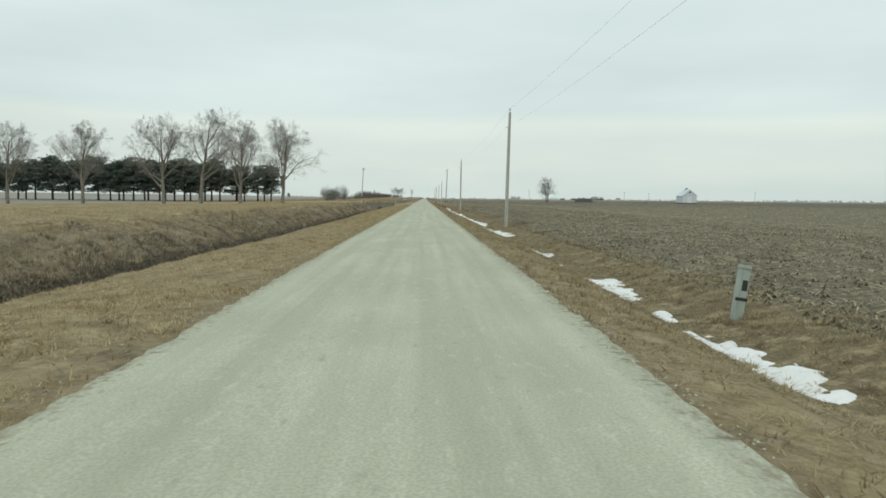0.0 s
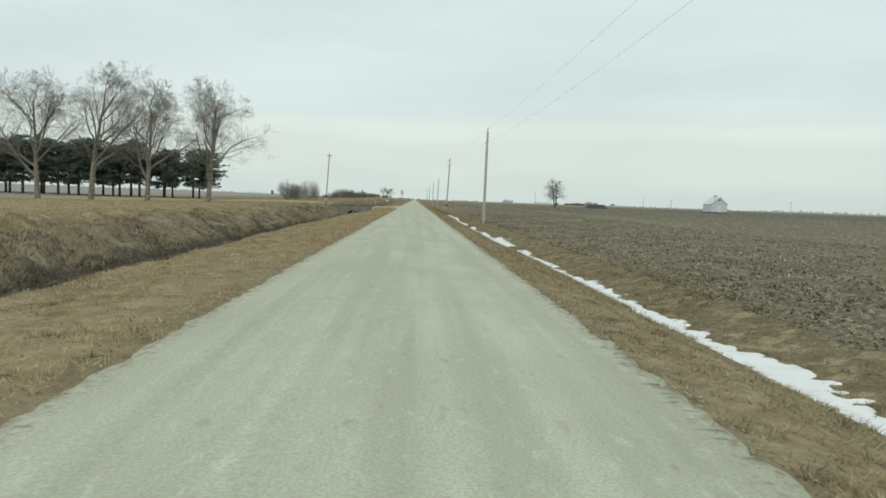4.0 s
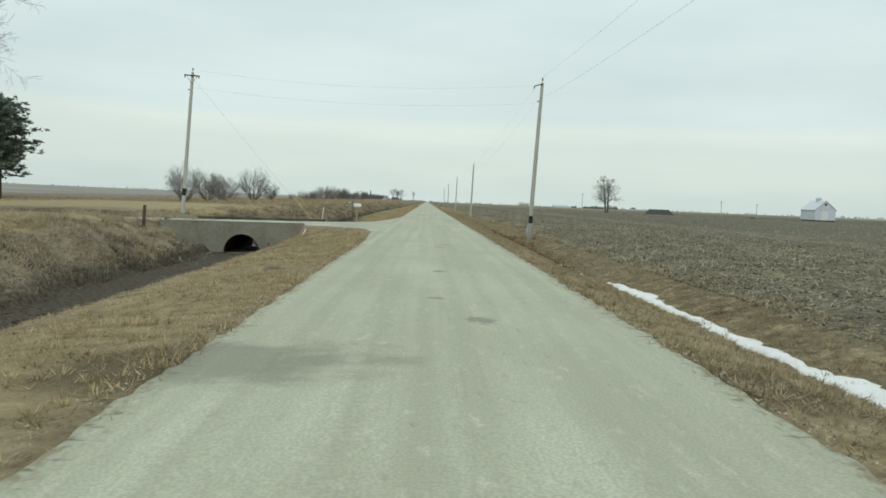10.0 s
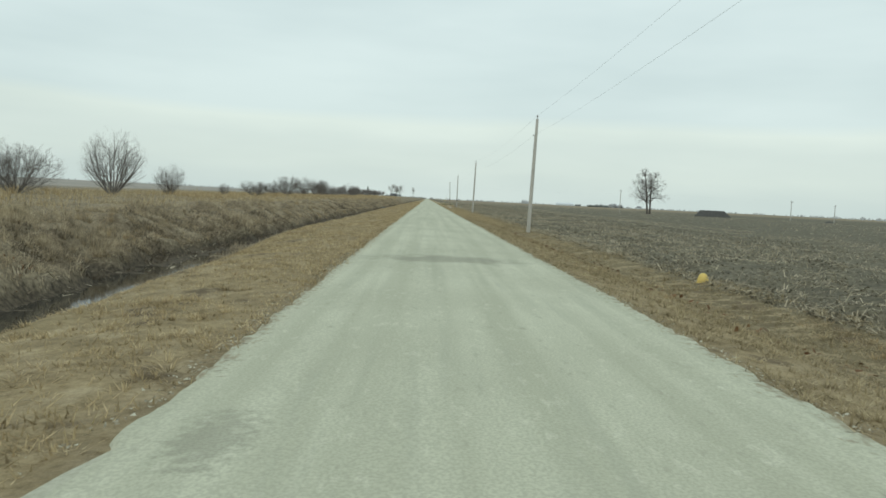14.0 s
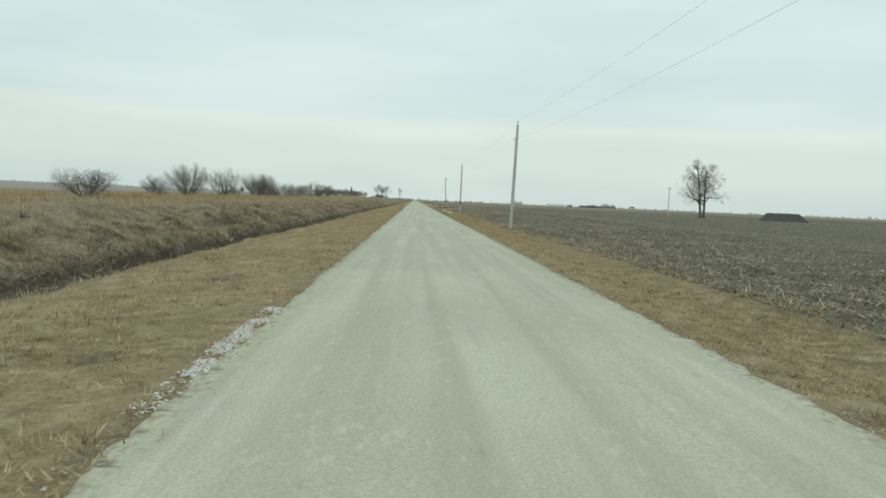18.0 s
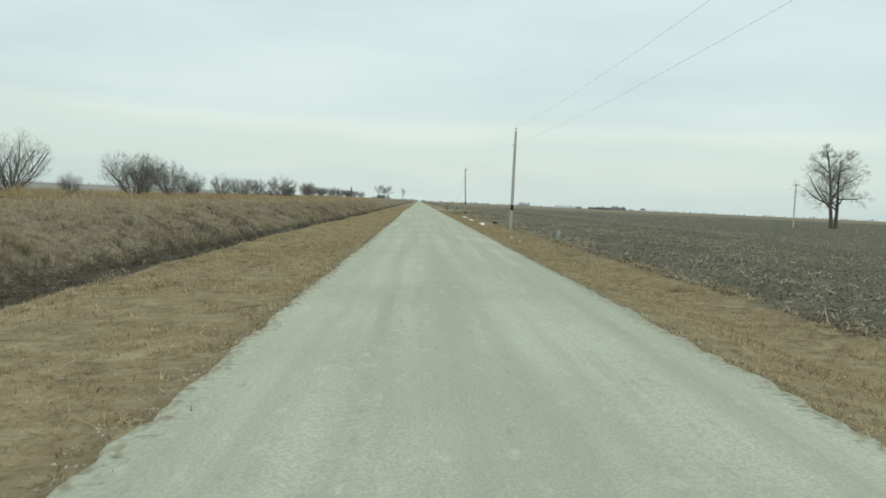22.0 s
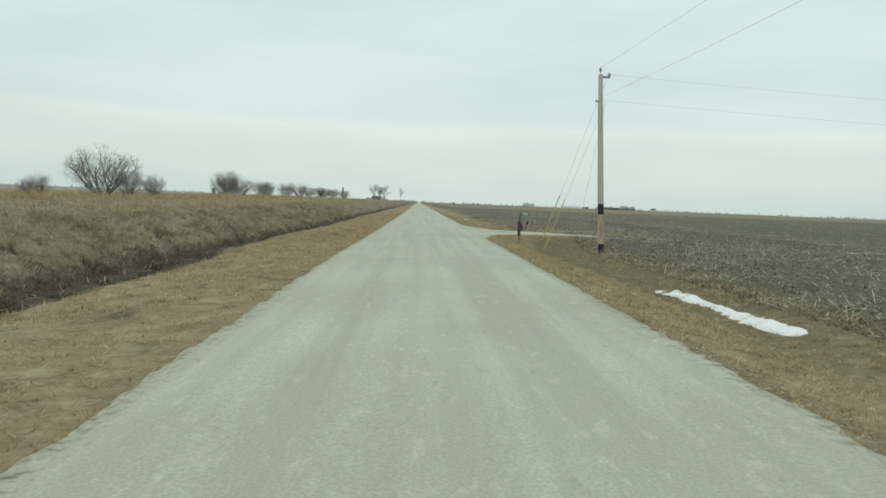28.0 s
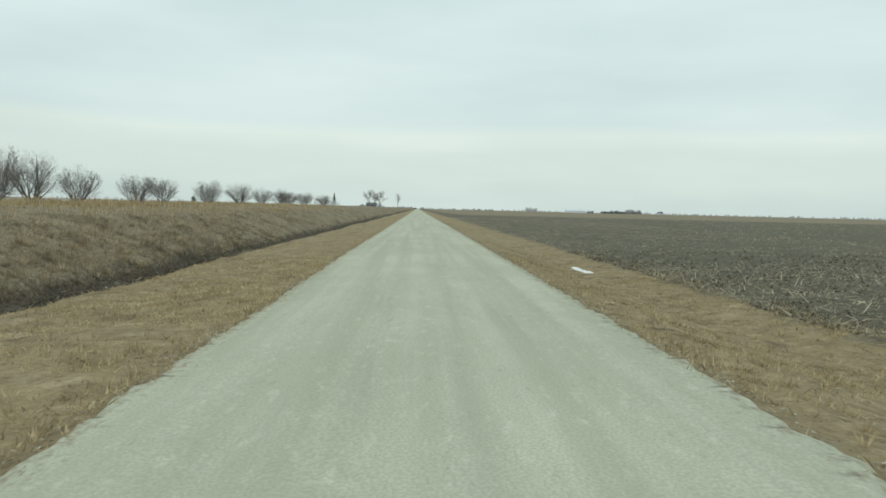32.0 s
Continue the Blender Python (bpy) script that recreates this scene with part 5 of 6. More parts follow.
def wire(a, b, sag, label="thin overhead power wire between poles"):
    data = bpy.data.curves.new("overhead_wire", "CURVE")
    data.dimensions, data.bevel_depth, data.bevel_resolution = "3D", 0.0034, 1
    s = data.splines.new("POLY")
    s.points.add(16)
    for k in range(17):
        f = k / 16
        p = Vector(a).lerp(Vector(b), f)
        s.points[k].co = (p.x, p.y, p.z - 4 * sag * f * (1 - f), 1)
    data.materials.append(WIRE)
    return tagged(new("overhead_wire", data), label, "wire", "wires along the road")


for (x0, y0, h0, *_), (x1, y1, h1, *_) in zip(LINE, LINE[1:]):
    wire((x0, y0, h0 + 0.25), (x1, y1, h1 + 0.25), 0.55)
    wire((x0 - 0.2, y0, h0 - 1.15), (x1 - 0.2, y1, h1 - 1.15), 0.6)
last = LINE[-1]
wire((last[0] + 0.3, last[1], last[2]), (67.7, 498.2, 7.6), 0.7)
wire((last[0], last[1], last[2] - 1.1), (67.7, 498.2, 6.5), 0.7)
wire((67.7, 498.2, 7.6), (129.2, 499, 6.6), 0.6)
wire((6.1, 211.4, 8.75), (-15.4, 215.9, 9.5), 0.55, "thin service wire crossing over the road")
wire((6.3, 211.4, 7.7), (-15.8, 215.9, 8.4), 0.55, "thin service wire crossing over the road")


def guy_wire(top, foot, label, guarded=2.7):
    guy = thing("guy_wire", Matrix.Translation(foot), label, "guy wire")
    a, b = Vector((0, 0, -0.1)), Vector(top) - Vector(foot)
    part("cable", tube(bmesh.new(), [tuple(a), tuple(b)], 0.0055, 5), WIRE, guy)
    if guarded:
        part("yellow_guard", tube(bmesh.new(), [tuple(b * (0.02 / b.length)), tuple(b * (guarded / b.length))], 0.017, 10), GUARD, guy, "bright yellow plastic guard")
    part("anchor_rod", tube(bmesh.new(), [(0, 0, -0.2), tuple(b * (0.12 / b.length))], 0.014, 6), STEEL, guy)
    return guy


guy_wire((7.35, 492.5, last[2] - 1.2), (7.6, 498.6, at_land(7.6, 498.6)), "thin bare steel guy wire by the field entrance", 0.0)
for fx, fy, dz in ((5.5, 496.6, 0.0), (5.4, 495.2, -1.0)):
    guy_wire((7.3, 492.5, last[2] - 0.3 + dz), (fx, fy, at_land(fx, fy)), "steel guy wire with bright yellow guard beside the field entrance")
guy_wire((-15.9, 216.0, 9.0), (-7.6, 215.86, -0.18), "steel guy wire with bright yellow guard by the driveway", 2.15)


# ---------------------------------------------------------------- culvert
def headwall(name, y0, y1, x0, x1, top, mat, label):
    """A concrete wall across the ditch with an arched opening."""
    cx_, cz, r = -10.6, -1.72, 1.05
    wall = thing(name, pose(0, 0, 0, 0, -0.68, 0), label, "culvert headwall", kind="structure")
    bm = bmesh.new()
    arch = [(cx_ + r * math.cos(a), cz + r * math.sin(a)) for a in [math.pi * k / 20 for k in range(21)]]
    outline = [(x1, -2.6), (x1, top), (x0, top), (x0, -2.6), (arch[-1][0], -2.6)] + arch[::-1] + [(arch[0][0], -2.6)]
    face = bm.faces.new([bm.verts.new((x, y0, z)) for x, z in outline])
    grown_ = bmesh.ops.extrude_face_region(bm, geom=[face])
    for v in grown_["geom"]:
        if isinstance(v, bmesh.types.BMVert):
            v.co.y = y1
    bmesh.ops.recalc_face_normals(bm, faces=bm.faces)
    bmesh.ops.triangulate(bm, faces=[f for f in bm.faces if len(f.verts) > 4])
    part("wall", bm, mat, wall)
    part("coping", box(bmesh.new(), x0, x1, y0 - 0.006, y1 + 0.006, top + 0.001, top + 0.06, 0.012), mat, wall)
    part("form_tie", tube(bmesh.new(), [(-9.05, y0 - 0.03, -1.35), (-9.05, y0 - 0.03, -1.12)], 0.035, 6), RUST, wall)
    return wall


headwall("headwall_south", 208.2, 208.48, -15.2, -7.1, -0.02, CONCRETE, "stained grey concrete culvert headwall with an arched opening")
headwall("headwall_north", 215.45, 215.7, -15.2, -6.85, 0.04, DAMP_CONCRETE, "low dark damp concrete kerb wall on the driveway's far edge")
bm = bmesh.new()
rings = []
for k in range(60):
    y = 208.3 + 7.2 * k / 59
    r = 1.07 + 0.03 * math.sin(k * 2.1)
    rings.append([bm.verts.new((-10.6 + r * math.cos(a), y, -1.72 + r * math.sin(a))) for a in [2 * math.pi * i / 22 for i in range(22)]])
for a, b in zip(rings, rings[1:]):
    for i in range(22):
        bm.faces.new((a[i], b[i], b[(i + 1) % 22], a[(i + 1) % 22]))
tagged(part("culvert_pipe", bm, RUST, smooth=True), "dark corrugated steel culvert pipe under the driveway", "culvert pipe").matrix_world = pose(0, 0, 0, 0, -0.68, 0)


silt = part("culvert_silt", box(bmesh.new(), -12.6, -9.3, 208.46, 215.46, -2.95, -1.74), BANK_EARTH)
silt.matrix_world = pose(0, 0, 0, 0, -0.68, 0)
tagged(silt, "flat dark silt lying in the culvert", "silt", kind="structure")


# ---------------------------------------------------------------- snow
def snow_patch(y0, y1, x, wide, label="melting white snow strip lying in the ditch", seed=0):
    cell = 0.06
    yy = np.arange(y0 - 0.3, y1 + 0.3, cell)
    kk = np.arange(-wide * 0.85, wide * 0.85, cell)
    vy, vx = np.meshgrid(yy, kk, indexing="ij")
    end = np.clip(np.minimum(vy - y0, y1 - vy) / max(0.3, min(1.4, (y1 - y0) / 2)), -0.3, 1)
    reach = wide / 2 * (1.0 + 0.6 * lumps(vy * 0 + seed, vy, 2.6, 41) + 0.3 * lumps(vy * 0 + seed, vy, 0.9, 42))
    body = np.minimum(end, 1 - np.abs(vx) / reach) + 0.34 * lumps(vx + seed, vy, 0.55, 44) + 0.42 * lumps(vx + seed, vy, 0.19, 46)
    xx = x + vx + 0.12 * lumps(vy * 0, vy, 2.4, 43) - 0.12 * lumps(vy * 0, vy, 19, 3)
    zz = on_ground(xx, vy) + 0.075 * smooth(body, -0.05, 0.7) - 0.02 + 0.012 * lumps(xx, vy, 0.3, 45)
    ix = np.arange(xx.size).reshape(xx.shape)
    q = np.stack([ix[:-1, :-1], ix[:-1, 1:], ix[1:, 1:], ix[1:, :-1]], -1).reshape(-1, 4)
    q = q[(body.ravel()[q] > 0.17).any(1)]
    used, inverse = np.unique(q, return_inverse=True)
    ob = mesh_from("snow_patch", np.stack([xx, vy, zz], -1).reshape(-1, 3)[used], inverse.reshape(-1, 4), SNOW)
    ob.data.shade_smooth()
    return tagged(ob, label, "snow", "snow patches in the ditch")


for k, (y0, y1, x, w) in enumerate([(16.4, 20.2, 5.35, 0.8), (22.1, 23.5, 5.4, 0.35), (25.1, 29.7, 5.45, 0.7), (33.8, 34.5, 5.35, 0.3), (37.5, 40.6, 5.4, 0.8), (54.8, 63.0, 5.5, 0.95), (63.9, 65.2, 5.45, 0.45), (65.8, 66.7, 5.2, 0.28), (69.3, 70.3, 5.25, 0.2), (71.2, 72.0, 5.3, 0.25), (72.6, 97, 5.5, 0.72), (98, 107, 5.6, 0.4), (110.5, 119.3, 5.6, 0.85), (120.0, 127.4, 5.55, 0.5), (128.5, 137.7, 5.4, 0.3),
                                    (134.4, 139.2, 5.7, 0.4), (142.5, 156.5, 5.5, 0.38), (156, 160, 5.5, 0.25), (161.8, 176, 5.75, 0.46), (175.5, 188, 5.75, 0.4), (190.9, 191.6, 5.45, 0.16), (194.5, 195.3, 5.45, 0.25), (206.4, 207.1, 5.3, 0.24), (205.3, 205.9, 5.25, 0.2),
                                    (343.4, 344.6, 4.9, 0.14), (345.4, 346.1, 4.95, 0.1), (406.0, 406.9, 5.55, 0.08), (411.0, 412.0, 5.75, 0.08), (434.9, 435.5, 6.05, 0.14), (438.7, 445.4, 6.2, 0.5), (456.5, 462.3, 6.15, 0.46), (472.9, 480.2, 6.3, 0.42), (535.6, 539.8, 5.65, 0.17), (558.5, 561, 5.8, 0.3)]):
    snow_patch(y0, y1, x, w, seed=k)
for k, (y0, y1, x, w) in enumerate([(308, 309.6, -10.9, 0.4), (318, 319, -10.9, 0.3), (338.4, 339.8, -10.8, 0.4), (373.5, 375, -10.8, 0.5), (382, 383.4, -10.8, 0.4), (428.5, 429.1, -11.0, 0.25), (505.5, 506.6, -10.9, 0.4), (206.7, 207.6, -6.8, 0.2), (193.8, 197.0, -6.65, 0.14), (171.3, 172.0, -5.95, 0.22)]):
    snow_patch(y0, y1, x, w, "small leftover snow patch at the ditch bottom", 60 + k)


# ---------------------------------------------------------------- roadside things
def pedestal(x, y, high, lean, label):
    """A plastic cable pedestal with a cap and a strap."""
    ped = thing("cable_pedestal", pose(x, y, at_land(x, y), 0, lean, 15), label, "cable pedestal", "cable pedestals")
    part("body", box(bmesh.new(), -0.095, 0.095, -0.085, 0.085, -0.25, high - 0.05, 0.02), PEDESTAL, ped)
    part("cap", box(bmesh.new(), -0.105, 0.105, -0.095, 0.095, high - 0.05, high + 0.03, 0.02), PEDESTAL, ped)
    part("label_plate", box(bmesh.new(), -0.06, 0.06, -0.092, -0.086, high * 0.55, high * 0.75, 0.002), DARK_PLASTIC, ped, "dark weathered label plate")
    part("strap", box(bmesh.new(), -0.16, 0.102, -0.094, -0.086, high * 0.36, high * 0.42, 0.003), DARK_PLASTIC, ped)
    return ped


pedestal(6.35, 21.4, 1.0, 9, "leaning pale green plastic cable pedestal in dead grass")


def round_pedestal(x, y, high, lean, label):
    """A plastic tube with a lid, standing on a dark stub."""
    ped = thing("cable_pedestal", pose(x, y, at_land(x, y), 0, lean, 0), label, "cable pedestal", "cable pedestals")
    part("stub", turned(bmesh.new(), [(0.05, -0.25), (0.062, 0.0), (0.060, 0.11), (0.04, 0.12)], 14), DARK_WOOD, ped, "dark rotten stub under the tube", smooth=True)
    part("tube", turned(bmesh.new(), [(0.074, 0.10), (0.088, 0.105), (0.088, high - 0.03), (0.080, high - 0.02)], 18), PEDESTAL, ped, smooth=True)
    part("lid", turned(bmesh.new(), [(0.091, high - 0.05), (0.093, high - 0.045), (0.093, high - 0.005), (0.086, high + 0.004), (0.001, high + 0.008)], 18), PEDESTAL, ped, "pale plastic lid", smooth=True)
    return ped


round_pedestal(7.25, 403.4, 0.66, 2, "low grey-green round cable pedestal at the field edge")
round_pedestal(6.4, 214.1, 0.80, 8, "short pale green round plastic cable pedestal beside the pole")


def tipped_stake(x, y):
    """A broken survey stake that leans out of the grass."""
    stake = thing("survey_stake", pose(x, y, at_land(x, y), 0, -58, -20), "thin leaning wooden stake with a faded orange tip", "stake")
    part("shaft", tube(bmesh.new(), [(0, 0, -0.1), (0.004, 0.002, 0.2), (0, 0, 0.34)], [0.013, 0.012, 0.011], 6), TAN_WOOD, stake)
    part("painted_tip", tube(bmesh.new(), [(0, 0, 0.335), (0, 0, 0.40), (0, 0, 0.455)], [0.02, 0.024, 0.014], 6), RED, stake, "faded orange-red painted tip")


tipped_stake(6.75, 213.0)


def thin_post(x, y, high, mat, label, lean=1.5):
    post = thing("marker_post", pose(x, y, at_land(x, y) if x > 0 else -0.08, 0, lean, 0) @ Matrix.Diagonal((0.55 if high < 0.93 else 1.0, 1, 1, 1)), label, "marker post")
    part("post", box(bmesh.new(), -0.045, 0.045, -0.02, 0.02, -0.3, high, 0.006), mat, post)
    part("cap", box(bmesh.new(), -0.05, 0.05, -0.025, 0.025, high, high + 0.03, 0.004), mat, post)


def fence_post(x, y, high):
    post = thing("fence_post", pose(x, y, at_land(x, y), 0, 3, 0), "dark weathered round wooden post beside the driveway", "post")
    part("post", turned(bmesh.new(), [(0.085, -0.3), (0.085, 0.0), (0.08, high - 0.03), (0.06, high)], 12), DARK_WOOD, post, smooth=True)
    part("staple", tube(bmesh.new(), [(0.02, -0.08, high - 0.3), (0.02, -0.1, high - 0.27), (0.02, -0.08, high - 0.24)], 0.006, 5), STEEL, post)


fence_post(-15.2, 205.6, 1.35)

thin_post(8.38, 229.2, 1.12, CONCRETE, "thin weathered grey marker post at the field edge")
thin_post(-7.08, 215.78, 0.92, WHITE, "slender white marker post by the driveway kerb", 6)


def yellow_marker(x, y):
    mark = thing("yellow_marker", pose(x, y, at_land(x, y) - 0.03) @ Matrix.Scale(0.8, 4), "yellow plastic dome marker sitting in the grass", "marker", "yellow markers")
    part("dome", turned(bmesh.new(), [(0.20, -0.02), (0.215, 0.0), (0.20, 0.10), (0.17, 0.22), (0.12, 0.31), (0.05, 0.36), (0.01, 0.37)], 18), YELLOW, mark, smooth=True)
    part("rim", turned(bmesh.new(), [(0.20, -0.02), (0.235, -0.01), (0.235, 0.03), (0.205, 0.045)], 18), YELLOW, mark)


yellow_marker(7.35, 249.6)
yellow_marker(7.6, 469.5)


def letters(parent, x0, x1, z, high, y):
    """Plain bars in place of writing."""
    n = 5
    w = (x1 - x0) / n
    for k in range(n):
        part("writing_bar", box(bmesh.new(), x0 + k * w + 0.1 * w, x0 + (k + 0.8) * w, y - 0.002, y, z - high / 2, z + high / 2), WHITE, parent, "pale bar of lettering")


def address_sign(x, y, m_turn, high, side, wood, label):
    sign = thing("address_sign", pose(x, y, at_land(x, y), 0, 0, m_turn), label, "road sign")
    part("post", tube(bmesh.new(), [(0, 0, -0.3), (0, 0, high)], 0.024, 8), DARK_WOOD, sign)
    x0, x1 = (0.03, 0.45) if side > 0 else (-0.42, -0.03)
    plate = part("plate", box(bmesh.new(), x0, x1, -0.004, 0.004, high - 0.165, high - 0.01, 0.003), SIGN_GREEN, sign, "green sheet-metal plate")
    letters(plate, x0 + 0.04, x1 - 0.04, high - 0.065, 0.065, -0.005)
    letters(plate, x0 + 0.06, x1 - 0.08, high - 0.135, 0.022, -0.005)
    part("clamp", box(bmesh.new(), -0.035, 0.035, -0.03, 0.03, high - 0.14, high - 0.06, 0.006), STEEL, sign)
    if wood:
        part("wooden_post", box(bmesh.new(), -0.06, 0.075, 0.03, 0.15, 0.25, 0.95, 0.012), DARK_WOOD, sign, "short thick dark timber bolted to the post")
    return sign


address_sign(-5.08, 216.3, -2, 1.42, -1, False, "green address sign on a slim dark post by the driveway")
address_sign(4.35, 496.2, 3, 1.38, 1, True, "green address sign on a post with a dark timber block")


def mailbox(x, y):
    mb = thing("mailbox", pose(x, y, at_land(x, y)), "white metal mailbox on a light wooden post by the driveway", "mailbox")
    post = part("post", box(bmesh.new(), -0.05, 0.05, -0.05, 0.05, -0.3, 1.06, 0.008), LIGHT_WOOD, mb)
    part("board", box(bmesh.new(), -0.24, 0.24, -0.085, 0.085, 1.06, 1.085, 0.004), LIGHT_WOOD, mb)
    bm = bmesh.new()
    prof = [(-0.09, 0.0), (0.09, 0.0)] + [(0.09 * math.cos(a), 0.13 + 0.09 * math.sin(a)) for a in [math.pi * k / 10 for k in range(11)]]
    ends = [[bm.verts.new((s, u, 1.087 + v)) for u, v in prof] for s in (-0.26, 0.26)]
    for k in range(len(prof)):
        bm.faces.new((ends[0][k], ends[0][(k + 1) % len(prof)], ends[1][(k + 1) % len(prof)], ends[1][k]))
    bm.faces.new(ends[0][::-1])
    bm.faces.new(ends[1])
    bmesh.ops.recalc_face_normals(bm, faces=bm.faces)
    part("body", bm, WHITE, mb)
    part("door", box(bmesh.new(), 0.262, 0.275, -0.088, 0.088, 1.095, 1.28, 0.004), WHITE, mb)
    part("latch", box(bmesh.new(), 0.27, 0.295, -0.012, 0.012, 1.285, 1.315, 0.003), STEEL, mb)


mailbox(-4.85, 216.6)


def waste_can(x, y):
    can = thing("dark_bin", pose(x, y, at_land(x, y)), "dark plastic drum with a red-topped stake beside the entrance", "bin")
    part("drum", turned(bmesh.new(), [(0.17, -0.05), (0.185, 0.0), (0.185, 0.05), (0.178, 0.07), (0.188, 0.3), (0.18, 0.33), (0.19, 0.55), (0.17, 0.58), (0.15, 0.57)], 18), DARK_PLASTIC, can, smooth=True)
    stake = part("stake", tube(bmesh.new(), [(0.10, 0.23, -0.2), (0.08, 0.22, 1.6)], 0.016, 6), STEEL, can)
    part("reflector", tube(bmesh.new(), [(0.085, 0.22, 1.2), (0.08, 0.22, 1.62)], 0.034, 8), RED, stake, "orange-red reflective sleeve")
    part("leaning_bar", tube(bmesh.new(), [(0.24, -0.05, -0.05), (0.46, 0.02, 0.66)], 0.022, 6), DARK_WOOD, can)
    part("scoop", tube(bmesh.new(), [(0.43, 0.01, 0.57), (0.47, 0.02, 0.70), (0.50, 0.03, 0.78)], [0.03, 0.075, 0.05], 8), RUST, can, "dark rusty scoop on the bar")


waste_can(6.4, 511.2)


def drain_pipe(x, y):
    pipe = thing("drain_pipe", pose(x, y, at_land(x, y), 0, 0, 32), "black plastic drain pipe with an orange stake in the grass", "drain pipe")
    bm = bmesh.new()
    tube(bm, [(0, -0.45, 0.02), (0, 0.0, 0.10), (0, 0.5, 0.16)], 0.13, 14, caps=False)
    tube(bm, [(0, -0.44, 0.02), (0, 0.0, 0.10), (0, 0.5, 0.16)], 0.11, 14, caps=False)
    part("pipe", bm, DARK_PLASTIC, pipe, smooth=True)
    for k in range(6):
        c = -0.4 + 0.16 * k
        part("rib", tube(bmesh.new(), [(0, c, 0.03 + 0.13 * (c + 0.45)), (0, c + 0.05, 0.036 + 0.13 * (c + 0.45))], 0.142, 14), DARK_PLASTIC, pipe)
    part("stake", tube(bmesh.new(), [(-0.05, 0.5, 0.1), (-0.35, 1.5, 0.34)], 0.022, 6), RED, pipe, "fallen orange-red stake")


drain_pipe(7.35, 438.2)


def tile_outlet(x, y):
    """A short steel outlet that sticks out of the ditch bank."""
    out = thing("tile_outlet", pose(x, y, at_land(x, y, 0.02), 0, 0, -55) @ Matrix.Scale(0.72, 4), "green-grey steel field drain outlet in the ditch bank", "drain outlet")
    bm = bmesh.new()
    tube(bm, [(0, -0.25, 0.02), (0, 0.55, 0.15)], 0.20, 18, caps=False)
    tube(bm, [(0, -0.25, 0.02), (0, 0.55, 0.15)], 0.185, 18, caps=False)
    part("pipe", bm, MOSSY, out, smooth=True)
    for k in range(5):
        c = -0.2 + 0.16 * k
        part("rib", tube(bmesh.new(), [(0, c, 0.028 + 0.1625 * (c + 0.2)), (0, c + 0.06, 0.038 + 0.1625 * (c + 0.2))], 0.212, 18, caps=False), MOSSY, out)
    part("cap_plate", box(bmesh.new(), -0.20, 0.20, 0.10, 0.60, 0.355, 0.385, 0.006), TIN, out, "pale plate on the pipe mouth")
    part("stake", tube(bmesh.new(), [(0.20, 0.55, 0.40), (0.46, 0.80, -0.12)], 0.026, 6), TIN, out, "leaning white stake")


tile_outlet(-12.0, 426.7)


def red_scrap(x, y):
    """A crumpled bag lying in the grass."""
    r = random.Random(12)
    bm = bmesh.new()
    bmesh.ops.create_icosphere(bm, subdivisions=2, radius=0.11)
    for v in bm.verts:
        v.co = Vector((v.co.x * 1.35, v.co.y, v.co.z * 0.6)) * r.uniform(0.72, 1.2)
    tagged(part("crumpled_bag", bm, RED), "small crumpled red plastic bag lying in the verge grass", "litter").matrix_world = pose(x, y, at_land(x, y, 0.07), 0, 0, 25)


red_scrap(3.73, 61.5)


